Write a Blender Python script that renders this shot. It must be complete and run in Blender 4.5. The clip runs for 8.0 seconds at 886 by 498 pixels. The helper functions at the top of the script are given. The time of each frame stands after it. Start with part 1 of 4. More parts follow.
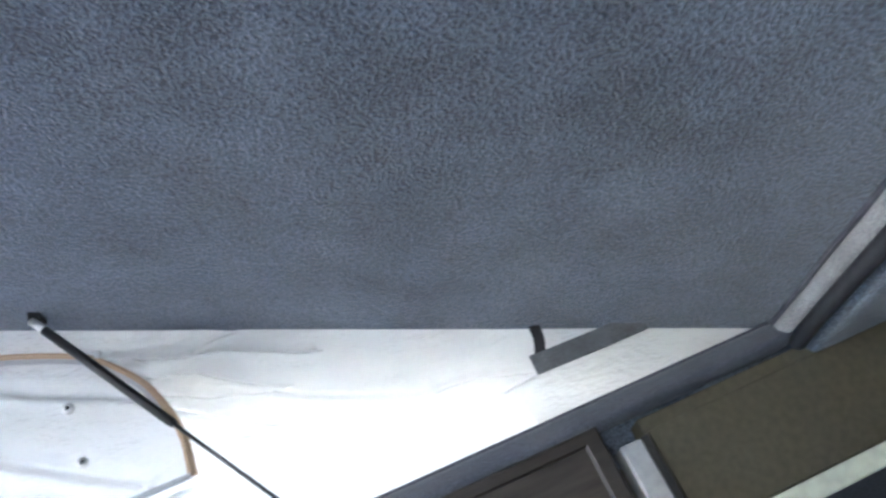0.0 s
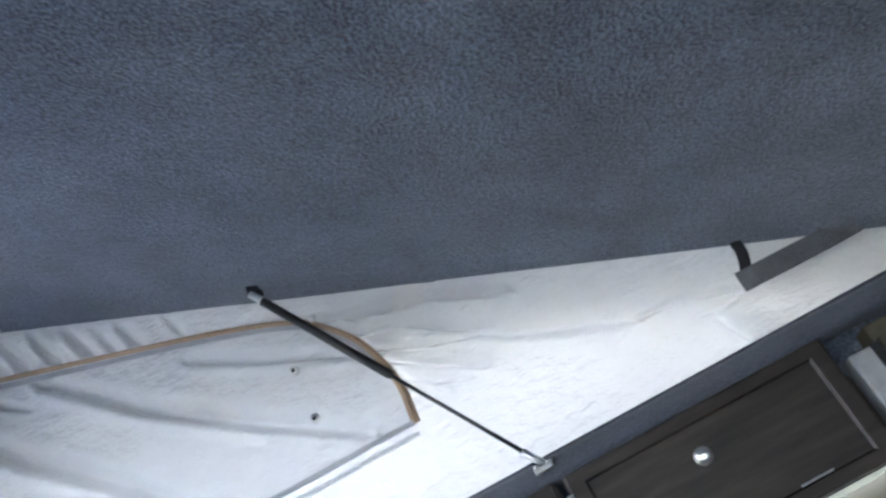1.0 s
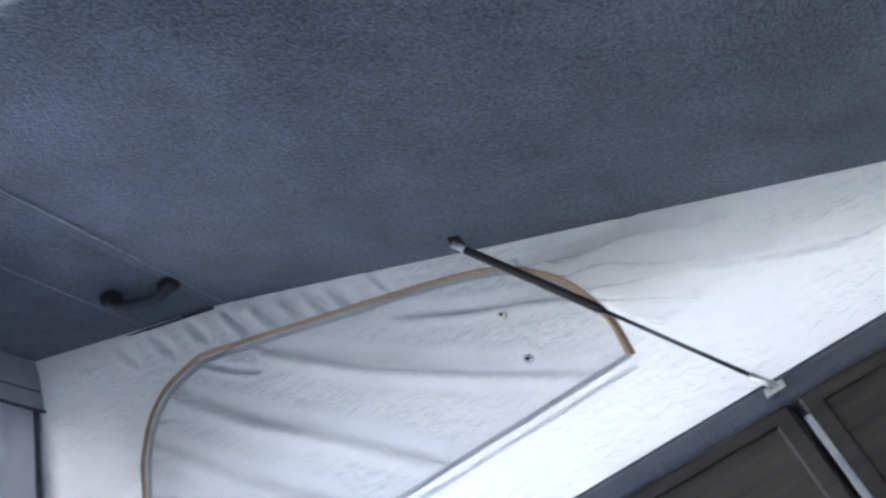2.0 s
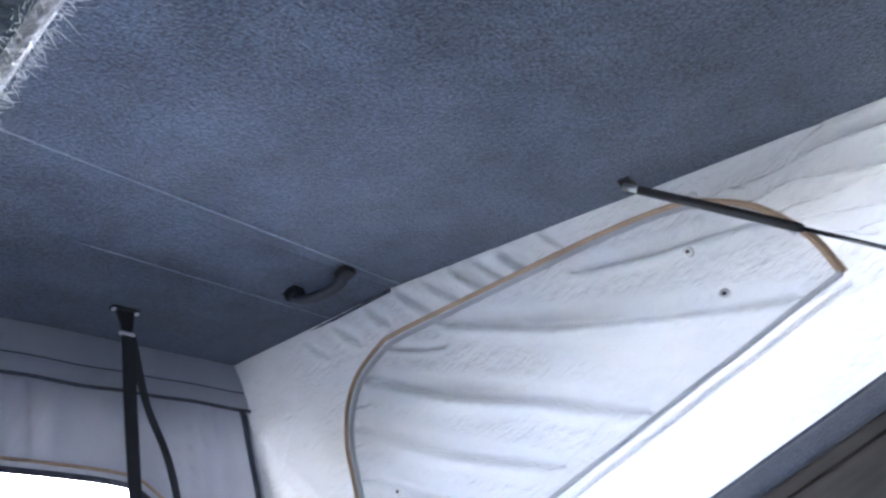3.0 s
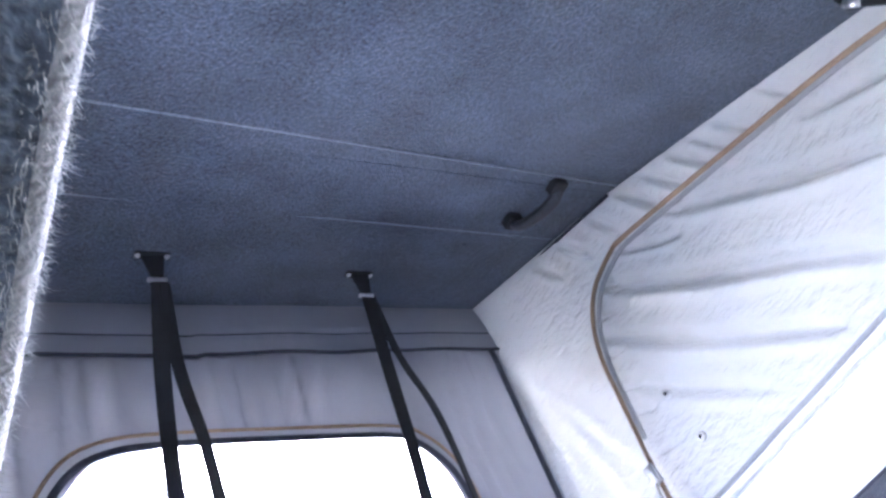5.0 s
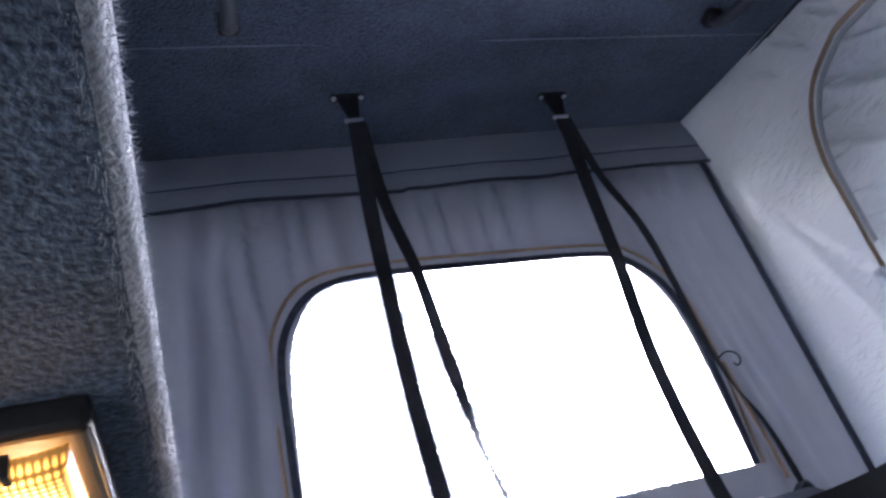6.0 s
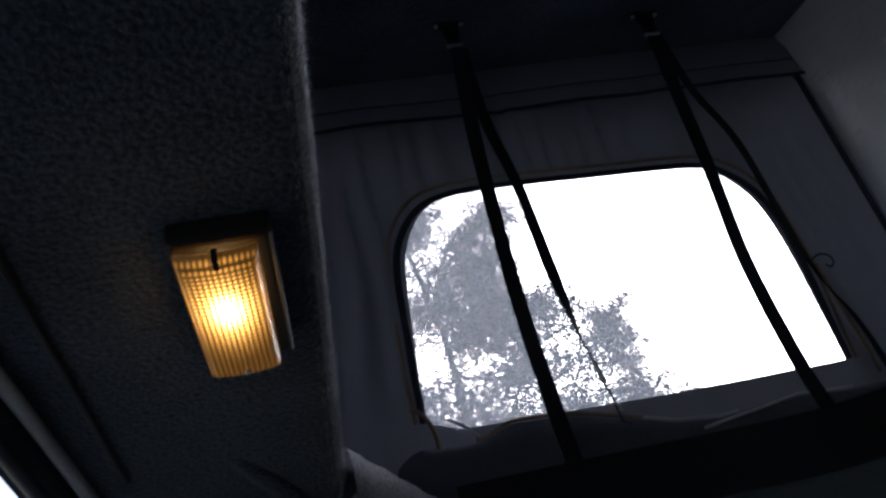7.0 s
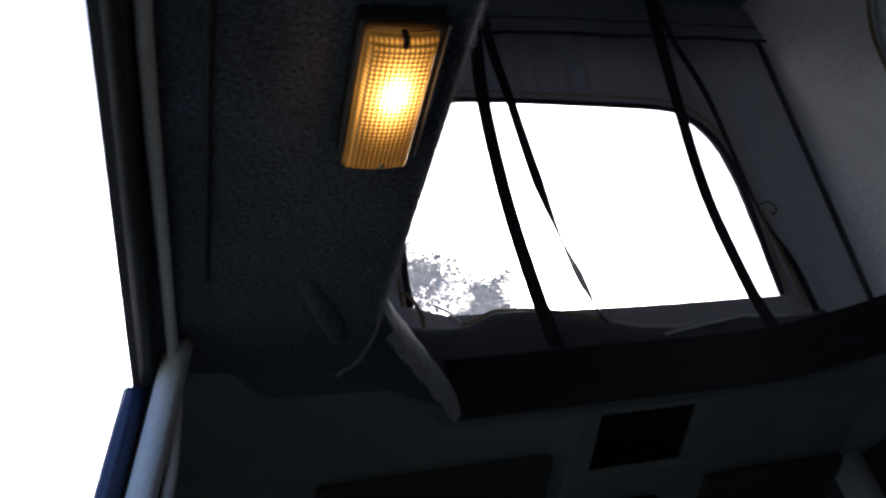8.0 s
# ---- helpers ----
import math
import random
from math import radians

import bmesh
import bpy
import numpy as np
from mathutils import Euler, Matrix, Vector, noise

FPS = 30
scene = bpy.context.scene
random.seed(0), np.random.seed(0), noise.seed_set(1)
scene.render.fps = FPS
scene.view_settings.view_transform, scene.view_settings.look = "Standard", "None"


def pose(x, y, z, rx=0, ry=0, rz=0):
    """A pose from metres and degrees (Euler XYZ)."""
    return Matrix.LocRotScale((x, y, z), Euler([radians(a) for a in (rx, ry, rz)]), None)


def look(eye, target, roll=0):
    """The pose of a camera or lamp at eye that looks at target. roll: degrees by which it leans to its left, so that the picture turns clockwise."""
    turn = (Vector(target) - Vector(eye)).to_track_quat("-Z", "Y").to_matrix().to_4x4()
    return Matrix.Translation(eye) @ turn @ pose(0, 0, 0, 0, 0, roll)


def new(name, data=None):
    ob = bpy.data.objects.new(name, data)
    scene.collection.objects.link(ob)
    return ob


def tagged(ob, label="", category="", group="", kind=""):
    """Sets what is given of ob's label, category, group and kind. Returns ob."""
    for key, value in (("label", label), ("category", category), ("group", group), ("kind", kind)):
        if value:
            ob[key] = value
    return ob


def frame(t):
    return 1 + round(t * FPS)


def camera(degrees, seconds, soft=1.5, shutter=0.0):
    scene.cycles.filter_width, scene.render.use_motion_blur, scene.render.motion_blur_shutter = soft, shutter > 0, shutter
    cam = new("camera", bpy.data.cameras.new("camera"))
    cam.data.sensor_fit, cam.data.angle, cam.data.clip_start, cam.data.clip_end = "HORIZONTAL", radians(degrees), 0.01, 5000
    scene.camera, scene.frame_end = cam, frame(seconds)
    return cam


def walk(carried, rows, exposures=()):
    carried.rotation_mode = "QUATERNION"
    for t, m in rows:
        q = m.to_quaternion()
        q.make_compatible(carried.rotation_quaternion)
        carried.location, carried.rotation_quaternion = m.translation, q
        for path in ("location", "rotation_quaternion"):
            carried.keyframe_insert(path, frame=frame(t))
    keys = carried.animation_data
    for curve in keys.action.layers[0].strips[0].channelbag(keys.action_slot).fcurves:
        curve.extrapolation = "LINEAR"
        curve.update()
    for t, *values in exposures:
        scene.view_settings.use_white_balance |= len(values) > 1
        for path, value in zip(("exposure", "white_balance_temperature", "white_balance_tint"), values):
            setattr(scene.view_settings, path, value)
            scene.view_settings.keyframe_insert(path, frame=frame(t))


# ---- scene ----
cam = camera(56.15, 8.0, soft=2.5, shutter=0.25)
PATH = [
    (0, (-0.5936, -1.2491, 1.1448), (1.1481, -1.6363, 2.0484), -27.23),
    (0.5, (-0.5897, -1.2458, 1.1548), (1.1748, -1.3617, 2.0893), -26.97),
    (1, (-0.5976, -1.2131, 1.1573), (1.1594, -1.1911, 2.1126), -28.46),
    (1.5, (-0.6015, -1.1776, 1.1599), (1.1376, -0.9966, 2.1309), -28.11),
    (2.1, (-0.6145, -1.1064, 1.1440), (1.0300, -0.7262, 2.2169), -27.98),
    (3.3, (-0.5828, -1.0585, 1.1527), (0.8390, -0.3350, 2.3589), -30.73),
    (3.5, (-0.5829, -1.0552, 1.1556), (0.7917, -0.2872, 2.3887), -31.18),
    (4.2, (-0.5987, -1.0437, 1.1378), (0.6444, -0.2043, 2.4607), -31.73),
    (5.3, (-0.5241, -0.9832, 1.1348), (0.5150, 0.1607, 2.4044), -30.61),
    (5.5, (-0.5100, -0.9765, 1.1374), (0.4342, 0.2761, 2.3781), -28.25),
    (6, (-0.4980, -0.9930, 1.0985), (0.1320, 0.4490, 2.3310), -21.90),
    (6.3, (-0.4812, -1.0220, 1.0635), (0.0348, 0.4742, 2.2862), -19.85),
    (6.5, (-0.4818, -1.0384, 1.0300), (-0.0065, 0.4741, 2.2491), -18.84),
    (7, (-0.5360, -1.0316, 0.9720), (-0.1576, 0.5076, 2.1916), -17.44),
    (7.5, (-0.6042, -1.0080, 0.9022), (-0.1953, 0.5458, 2.0932), -16.95),
    (8, (-0.7427, -0.9869, 0.8790), (-0.0996, 0.5579, 1.9744), -15.85),
]
walk(cam, [(t, look(eye, target, roll)) for t, eye, target, roll in PATH],
     exposures=[(0.0, 4.95, 5050, 11), (0.5, 4.7, 5050, 11), (1.5, 4.2, 5000, 12), (3.5, 4.6, 4900, 16), (5.0, 4.75, 4950, 20), (5.5, 4.75, 4950, 22), (6.0, 3.5, 4850, 20),
                (6.5, 1.2, 4850, 18), (7.0, 0.5, 4900, 15), (7.5, 0.55, 4950, 14), (8.0, 0.85, 5100, 14)])

# ---- light ----
world = bpy.data.worlds.new("sky")
scene.world = world
world.use_nodes = True
wn, wl = world.node_tree.nodes, world.node_tree.links
sky = wn.new("ShaderNodeTexSky")
sky.sky_type, sky.sun_disc = "NISHITA", False
SUN_EL, SUN_AZ = radians(24), radians(22)       # azimuth clockwise from straight ahead (+y)
sky.sun_elevation, sky.sun_rotation = SUN_EL, SUN_AZ
sky.air_density, sky.dust_density = 1.0, 10.0
wl.new(sky.outputs[0], wn["Background"].inputs[0])
wn["Background"].inputs[1].default_value = 0.15
sun = new("sun", bpy.data.lights.new("sun", "SUN"))
sun.data.energy, sun.data.angle, sun.data.color = 2.5, radians(20.0), (1.0, 0.96, 0.90)
d = Vector((math.sin(SUN_AZ) * math.cos(SUN_EL), math.cos(SUN_AZ) * math.cos(SUN_EL), math.sin(SUN_EL)))
sun.matrix_world = look(d * 20, (0, 0, 0))


# ---- materials ----
def material(name, base, rough=0.8, metal=0.0, fine=60.0, coarse=6.0, vary=0.25, bump=0.3, dist=0.002, sheen=0.0, spec=0.5,
             stretch=(1, 1, 1)):
    m = bpy.data.materials.new(name)
    m.use_nodes = True
    n, l = m.node_tree.nodes, m.node_tree.links
    b = n["Principled BSDF"]
    co = n.new("ShaderNodeTexCoord")
    mp = n.new("ShaderNodeMapping")
    mp.inputs["Scale"].default_value = stretch
    l.new(co.outputs["Object"], mp.inputs[0])
    a, c = n.new("ShaderNodeTexNoise"), n.new("ShaderNodeTexNoise")
    a.inputs["Scale"].default_value, a.inputs["Detail"].default_value = fine, 4
    c.inputs["Scale"].default_value, c.inputs["Detail"].default_value = coarse, 3
    for t in (a, c):
        l.new(mp.outputs[0], t.inputs["Vector"])
    ra = n.new("ShaderNodeMapRange")
    ra.inputs["From Min"].default_value, ra.inputs["From Max"].default_value = 0.32, 0.68
    ra.inputs["To Min"].default_value, ra.inputs["To Max"].default_value = 1 - vary, 1 + vary
    l.new(a.outputs["Fac"], ra.inputs[0])
    rc = n.new("ShaderNodeMapRange")
    rc.inputs["From Min"].default_value, rc.inputs["From Max"].default_value = 0.3, 0.7
    rc.inputs["To Min"].default_value, rc.inputs["To Max"].default_value = 1 - vary * 0.5, 1 + vary * 0.5
    l.new(c.outputs["Fac"], rc.inputs[0])
    mu = n.new("ShaderNodeMath")
    mu.operation = "MULTIPLY"
    l.new(ra.outputs[0], mu.inputs[0])
    l.new(rc.outputs[0], mu.inputs[1])
    vm = n.new("ShaderNodeVectorMath")
    vm.operation = "SCALE"
    vm.inputs[0].default_value = base
    l.new(mu.outputs[0], vm.inputs["Scale"])
    l.new(vm.outputs[0], b.inputs["Base Color"])
    b.inputs["Roughness"].default_value, b.inputs["Metallic"].default_value = rough, metal
    b.inputs["Specular IOR Level"].default_value = spec
    b.inputs["Sheen Weight"].default_value = sheen
    if bump:
        bp = n.new("ShaderNodeBump")
        bp.inputs["Strength"].default_value, bp.inputs["Distance"].default_value = bump, dist
        l.new(a.outputs["Fac"], bp.inputs["Height"])
        l.new(bp.outputs[0], b.inputs["Normal"])
    return m


def cloth(name, base, through_share=0.45, fine=900.0, wrinkle=26.0, bump=0.35, dist=0.006, tint=(1, 1, 1)):
    """Thin canvas that lets part of the daylight through."""
    m = material(name, base, 0.85, fine=fine, coarse=4.0, vary=0.06, bump=0, spec=0.2)
    n, l = m.node_tree.nodes, m.node_tree.links
    b, out = n["Principled BSDF"], n["Material Output"]
    co = n.new("ShaderNodeTexCoord")
    w = n.new("ShaderNodeTexNoise")
    w.inputs["Scale"].default_value, w.inputs["Detail"].default_value = wrinkle, 2
    w.inputs["Roughness"].default_value = 0.6
    turn = n.new("ShaderNodeMapping")
    turn.inputs["Rotation"].default_value, turn.inputs["Scale"].default_value = (radians(-28), 0, 0), (1.0, 0.45, 1.0)
    l.new(co.outputs["Object"], turn.inputs[0])
    l.new(turn.outputs[0], w.inputs["Vector"])
    bp = n.new("ShaderNodeBump")
    bp.inputs["Strength"].default_value, bp.inputs["Distance"].default_value = bump, dist
    l.new(w.outputs["Fac"], bp.inputs["Height"])
    l.new(bp.outputs[0], b.inputs["Normal"])
    t = n.new("ShaderNodeBsdfTranslucent")
    t.inputs["Color"].default_value = (*[c * k for c, k in zip(base, tint)], 1)
    l.new(bp.outputs[0], t.inputs["Normal"])
    mx = n.new("ShaderNodeMixShader")
    mx.inputs[0].default_value = through_share
    l.new(b.outputs[0], mx.inputs[1])
    l.new(t.outputs[0], mx.inputs[2])
    l.new(mx.outputs[0], out.inputs["Surface"])
    return m


def glass(name, haze=0.0, tint=(0.97, 1, 0.98)):
    m = bpy.data.materials.new(name)
    m.use_nodes = True
    n, l = m.node_tree.nodes, m.node_tree.links
    out = n["Material Output"]
    n.remove(n["Principled BSDF"])
    tr, gl, ht = n.new("ShaderNodeBsdfTransparent"), n.new("ShaderNodeBsdfGlossy"), n.new("ShaderNodeBsdfTranslucent")
    tr.inputs[0].default_value = (*tint, 1)
    gl.inputs["Roughness"].default_value = 0.03
    fr = n.new("ShaderNodeFresnel")
    fr.inputs[0].default_value = 1.35
    m1, m2 = n.new("ShaderNodeMixShader"), n.new("ShaderNodeMixShader")
    m1.inputs[0].default_value = haze
    l.new(tr.outputs[0], m1.inputs[1])
    l.new(ht.outputs[0], m1.inputs[2])
    l.new(fr.outputs[0], m2.inputs[0])
    l.new(m1.outputs[0], m2.inputs[1])
    l.new(gl.outputs[0], m2.inputs[2])
    l.new(m2.outputs[0], out.inputs["Surface"])
    return m


CARPET = material("grey_blue_carpet", (0.092, 0.113, 0.160), 0.95, fine=230, coarse=9, vary=0.5, bump=1.0, dist=0.004, sheen=0.3, spec=0.1)
# paler than CARPET to imitate light catching the carpet's edges
CARPET_EDGE = material("lit_carpet_pile", (0.27, 0.28, 0.31), 0.95, fine=300, coarse=30, vary=0.4, bump=1.0, dist=0.004, sheen=0.5, spec=0.1)
# lightened to stand in for window light on the opening's corner
CARPET_FACE = material("carpet_face_as_lit", (0.58, 0.59, 0.60), 0.95, fine=260, coarse=20, vary=0.35, bump=1.0, dist=0.003, sheen=0.4, spec=0.1)
FIBRE = material("carpet_fibre", (0.56, 0.57, 0.60), 0.9, vary=0.3, bump=0, sheen=0.4)
SEAM = material("pale_seam", (0.34, 0.38, 0.45), 0.9, fine=300, vary=0.3, bump=0.5)
CANVAS = cloth("white_canvas", (0.78, 0.78, 0.78), 0.060, wrinkle=80, bump=1.0, dist=0.006)
CANVAS_FLAP = cloth("white_double_canvas", (0.72, 0.73, 0.75), 0.032, wrinkle=70, bump=1.0, dist=0.006)
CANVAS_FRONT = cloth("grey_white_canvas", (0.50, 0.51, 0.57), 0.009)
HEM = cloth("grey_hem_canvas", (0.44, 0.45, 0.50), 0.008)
# darkened to imitate the rolled cover's shade against the bright window
COVER = material("backlit_dark_canvas", (0.16, 0.16, 0.19), 0.9, fine=500, coarse=12, vary=0.2, bump=0.5, dist=0.001)
HEM_DARK = material("dark_hem_cord", (0.07, 0.075, 0.10), 0.8, bump=0.3)
TAN = material("tan_zip_tape", (0.50, 0.37, 0.25), 0.75, fine=500, coarse=20, vary=0.25, bump=0.6, dist=0.001)
ZIP_GREY = material("grey_zip_flap", (0.46, 0.48, 0.52), 0.8, fine=500, vary=0.15, bump=0.4, dist=0.001)
HEM_WHITE = material("white_tape", (0.86, 0.87, 0.89), 0.55, fine=300, coarse=40, vary=0.08, bump=0.3, dist=0.001)
WEBBING = material("black_webbing", (0.018, 0.018, 0.022), 0.75, fine=700, coarse=30, vary=0.4, bump=0.8, dist=0.001)
WEB_GREY = material("grey_webbing", (0.13, 0.135, 0.15), 0.85, fine=600, coarse=40, vary=0.35, bump=0.8, dist=0.001)
BLACK = material("black_plastic", (0.02, 0.02, 0.022), 0.45, fine=200, vary=0.2, bump=0.15, dist=0.0005)
GRIP = material("grey_plastic", (0.045, 0.05, 0.06), 0.5, fine=200, vary=0.2, bump=0.15, dist=0.0005)
STEEL = material("bright_steel", (0.80, 0.80, 0.80), 0.36, 1.0, fine=120, vary=0.12, bump=0.1, dist=0.0005)
CHROME = material("polished_chrome", (0.92, 0.92, 0.92), 0.32, 1.0, fine=120, vary=0.05, bump=0.05, dist=0.0003)
ROD = material("dull_steel", (0.09, 0.09, 0.095), 0.35, 1.0, fine=120, vary=0.15, bump=0.1, dist=0.0005)
WOOD = material("dark_walnut_laminate", (0.026, 0.020, 0.018), 0.5, fine=60, coarse=9, vary=0.7, bump=0.3, dist=0.001, stretch=(1, 0.12, 1))
RAIL = material("dark_blue_carpet_strip", (0.07, 0.08, 0.11), 0.9, fine=350, coarse=12, vary=0.3, bump=0.7, sheen=0.3)
OLIVE = material("olive_brown_panel", (0.075, 0.068, 0.045), 0.6, fine=90, coarse=5, vary=0.15, bump=0.15, dist=0.001)
CREAM = material("cream_edge_strip", (0.62, 0.66, 0.56), 0.5, fine=60, vary=0.1, bump=0.1, dist=0.001)
GREY_EDGE = material("grey_edge_strip", (0.34, 0.35, 0.38), 0.5, fine=60, vary=0.12, bump=0.1, dist=0.001)
HEADLINER = material("cab_headliner", (0.31, 0.35, 0.37), 0.9, fine=500, coarse=7, vary=0.15, bump=0.4, dist=0.001)
VISOR = material("dark_visor_vinyl", (0.06, 0.065, 0.07), 0.6, fine=400, coarse=8, vary=0.15, bump=0.3, dist=0.001)
PILLAR = material("pale_grey_trim", (0.80, 0.80, 0.82), 0.28, fine=300, coarse=10, vary=0.1, bump=0.2, dist=0.0005)
RUBBER = material("black_rubber", (0.022, 0.024, 0.03), 0.5, fine=100, vary=0.2, bump=0.1, dist=0.0005)
PAINT = material("navy_body_paint", (0.05, 0.07, 0.15), 0.16, fine=60, vary=0.1, bump=0.05, dist=0.0005)
LINING = material("dark_wall_lining", (0.06, 0.065, 0.08), 0.9, fine=300, coarse=8, vary=0.25, bump=0.5)
FLOOR_VINYL = material("grey_floor_vinyl", (0.10, 0.10, 0.10), 0.6, fine=120, coarse=6, vary=0.2, bump=0.2)
SHELL = material("white_roof_shell", (0.75, 0.75, 0.74), 0.4, fine=40, vary=0.06, bump=0.05)
BARK = material("pine_bark", (0.10, 0.095, 0.09), 0.95, fine=18, coarse=3, vary=0.5, bump=1.0, dist=0.03, stretch=(1, 1, 0.3))
NEEDLE = material("pine_needles", (0.08, 0.11, 0.13), 0.7, fine=9, coarse=1.5, vary=0.5, bump=0)
GRASS = material("dry_meadow", (0.19, 0.18, 0.12), 0.95, fine=3, coarse=0.2, vary=0.5, bump=0.8, dist=0.05)
GLASS = glass("window_glass")
VINYL = glass("hazy_clear_vinyl", haze=0.23, tint=(0.97, 0.97, 0.98))


# ---- building helpers ----
def mesh_of(name, verts, faces, smooth=True):
    me = bpy.data.meshes.new(name)
    me.from_pydata([tuple(v) for v in verts], [], faces)
    me.validate()
    if smooth:
        me.shade_smooth()
    return me


def put(name, me, mat, parent=None, label="", smooth=None):
    ob = new(name, me)
    if mat:
        me.materials.append(mat)
    if parent:
        ob.parent = parent
    if label:
        ob["label"] = label
    return ob


def part(name, bm, mat, parent=None, label="", smooth=False):
    me = bpy.data.meshes.new(name)
    bm.to_mesh(me)
    bm.free()
    if smooth:
        me.shade_smooth()
    return put(name, me, mat, parent, label)


def thing(name, label, category, group="", kind="", at=(0, 0, 0)):
    ob = new(name)
    ob.location = at
    ob.empty_display_size = 0.05
    return tagged(ob, label, category, group, kind)


def box(lo, hi, bevel=0.0, segs=2, bm=None, m=None):
    own = bmesh.new()
    bmesh.ops.create_cube(own, size=1.0)
    lo, hi = Vector(lo), Vector(hi)
    for v in own.verts:
        v.co = Vector([(lo[i] + hi[i]) / 2 + v.co[i] * (hi[i] - lo[i]) for i in range(3)])
    if bevel:
        bmesh.ops.bevel(own, geom=own.edges[:], offset=bevel, segments=segs, profile=0.5, affect="EDGES")
    if m is not None:
        own.transform(m)
    if bm is None:
        return own
    me = bpy.data.meshes.new("tmp")
    own.to_mesh(me)
    own.free()
    bm.from_mesh(me)
    bpy.data.meshes.remove(me)
    return bm


def frame_at(points, i):
    a, b = Vector(points[max(i - 1, 0)]), Vector(points[min(i + 1, len(points) - 1)])
    return (b - a).normalized()


def tube(points, radius, sides=10, flat=1.0, up=(0, 0, 1), closed_ends=True):
    """A tube along points; radius may be a list; flat squeezes it along its second axis."""
    n = len(points)
    rad = radius if isinstance(radius, (list, tuple)) else [radius] * n
    verts, faces = [], []
    side = None
    for i in range(n):
        t = frame_at(points, i)
        if side is None:
            side = t.cross(Vector(up))
            if side.length < 1e-4:
                side = t.cross(Vector((1, 0, 0)))
        side = (side - t * side.dot(t)).normalized()
        nor = side.cross(t).normalized()
        for k in range(sides):
            a = 2 * math.pi * k / sides
            verts.append(Vector(points[i]) + side * math.cos(a) * rad[i] + nor * math.sin(a) * rad[i] * flat)
    for i in range(n - 1):
        for k in range(sides):
            k2 = (k + 1) % sides
            faces.append((i * sides + k, i * sides + k2, (i + 1) * sides + k2, (i + 1) * sides + k))
    if closed_ends:
        faces.append(tuple(reversed(range(sides))))
        faces.append(tuple((n - 1) * sides + k for k in range(sides)))
    return mesh_of("tube", verts, faces)


def ribbon(points, widths, sides, thick=0.0015):
    """A flat band along points; sides: the band's cross direction at each point (or one for all)."""
    n = len(points)
    w = widths if isinstance(widths, (list, tuple)) else [widths] * n
    s = sides if isinstance(sides, list) else [sides] * n
    verts, faces = [], []
    for i in range(n):
        t = frame_at(points, i)
        c = Vector(s[i])
        c = (c - t * c.dot(t)).normalized()
        q = t.cross(c).normalized() * thick
        p = Vector(points[i])
        verts += [p - c * w[i] / 2 - q, p + c * w[i] / 2 - q, p + c * w[i] / 2 + q, p - c * w[i] / 2 + q]
    for i in range(n - 1):
        for k in range(4):
            k2 = (k + 1) % 4
            faces.append((i * 4 + k, i * 4 + k2, i * 4 + 4 + k2, i * 4 + 4 + k))
    faces += [(3, 2, 1, 0), tuple((n - 1) * 4 + k for k in range(4))]
    return mesh_of("ribbon", verts, faces, smooth=False)


def curve(points, steps=8):
    """Catmull-Rom through points."""
    p = [Vector(q) for q in points]
    p = [p[0] * 2 - p[1]] + p + [p[-1] * 2 - p[-2]]
    out = []
    for i in range(1, len(p) - 2):
        for k in range(steps):
            t = k / steps
            out.append(0.5 * ((2 * p[i]) + (p[i + 1] - p[i - 1]) * t + (2 * p[i - 1] - 5 * p[i] + 4 * p[i + 1] - p[i + 2]) * t * t
                              + (3 * p[i] - p[i - 1] - 3 * p[i + 1] + p[i + 2]) * t ** 3))
    out.append(p[-2])
    return out


def disc(radius, depth, sides=20, dome=0.4):
    """A small domed button, its axis along +z, base at 0."""
    prof = [(radius, 0), (radius, depth * 0.45), (radius * 0.9, depth * (1 - dome * 0.4)), (radius * 0.55, depth * 0.95), (0.0001, depth)]
    verts, faces = [], []
    for r, z in prof:
        verts += [(r * math.cos(2 * math.pi * k / sides), r * math.sin(2 * math.pi * k / sides), z) for k in range(sides)]
    for j in range(len(prof) - 1):
        for k in range(sides):
            k2 = (k + 1) % sides
            faces.append((j * sides + k, j * sides + k2, (j + 1) * sides + k2, (j + 1) * sides + k))
    return mesh_of("button", verts, faces)


def seg_dist(px, pz, line):
    """Distance of grid points to a polyline, how far along it they are (0 to 1), and their side of it (1: above)."""
    best = np.full(px.shape, 1e9)
    along = np.zeros(px.shape)
    side = np.ones(px.shape)
    L = sum(math.hypot(b[0] - a[0], b[1] - a[1]) for a, b in zip(line, line[1:]))
    run = 0.0
    for a, b in zip(line, line[1:]):
        ex, ez = b[0] - a[0], b[1] - a[1]
        ln = math.hypot(ex, ez)
        t = np.clip(((px - a[0]) * ex + (pz - a[1]) * ez) / (ln * ln), 0, 1)
        dd = np.hypot(px - a[0] - t * ex, pz - a[1] - t * ez)
        hit = dd < best
        best = np.where(hit, dd, best)
        along = np.where(hit, (run + t * ln) / L, along)
        cr = ex * (pz - a[1]) - ez * (px - a[0])
        side = np.where(hit, np.where(cr * (1 if ex > 0 or (ex == 0 and ez > 0) else -1) > 0, 1.0, -1.0), side)
        run += ln
    return best, along, side


# ---- measures of the van ----
RAIL_Z, CEIL_Z = 1.42, 1.344
KINK_Y, KINK_Z, REAR_K, FRONT_K = -0.43, 2.068, 0.448, 0.326
HINGE_Y = KINK_Y - (KINK_Z - RAIL_Z) / REAR_K


def roof_z(y):
    return KINK_Z + (y - KINK_Y) * (REAR_K if y < KINK_Y else FRONT_K)


def front_y(z):
    return max(0.0, 0.2462 * (2.078 - z))


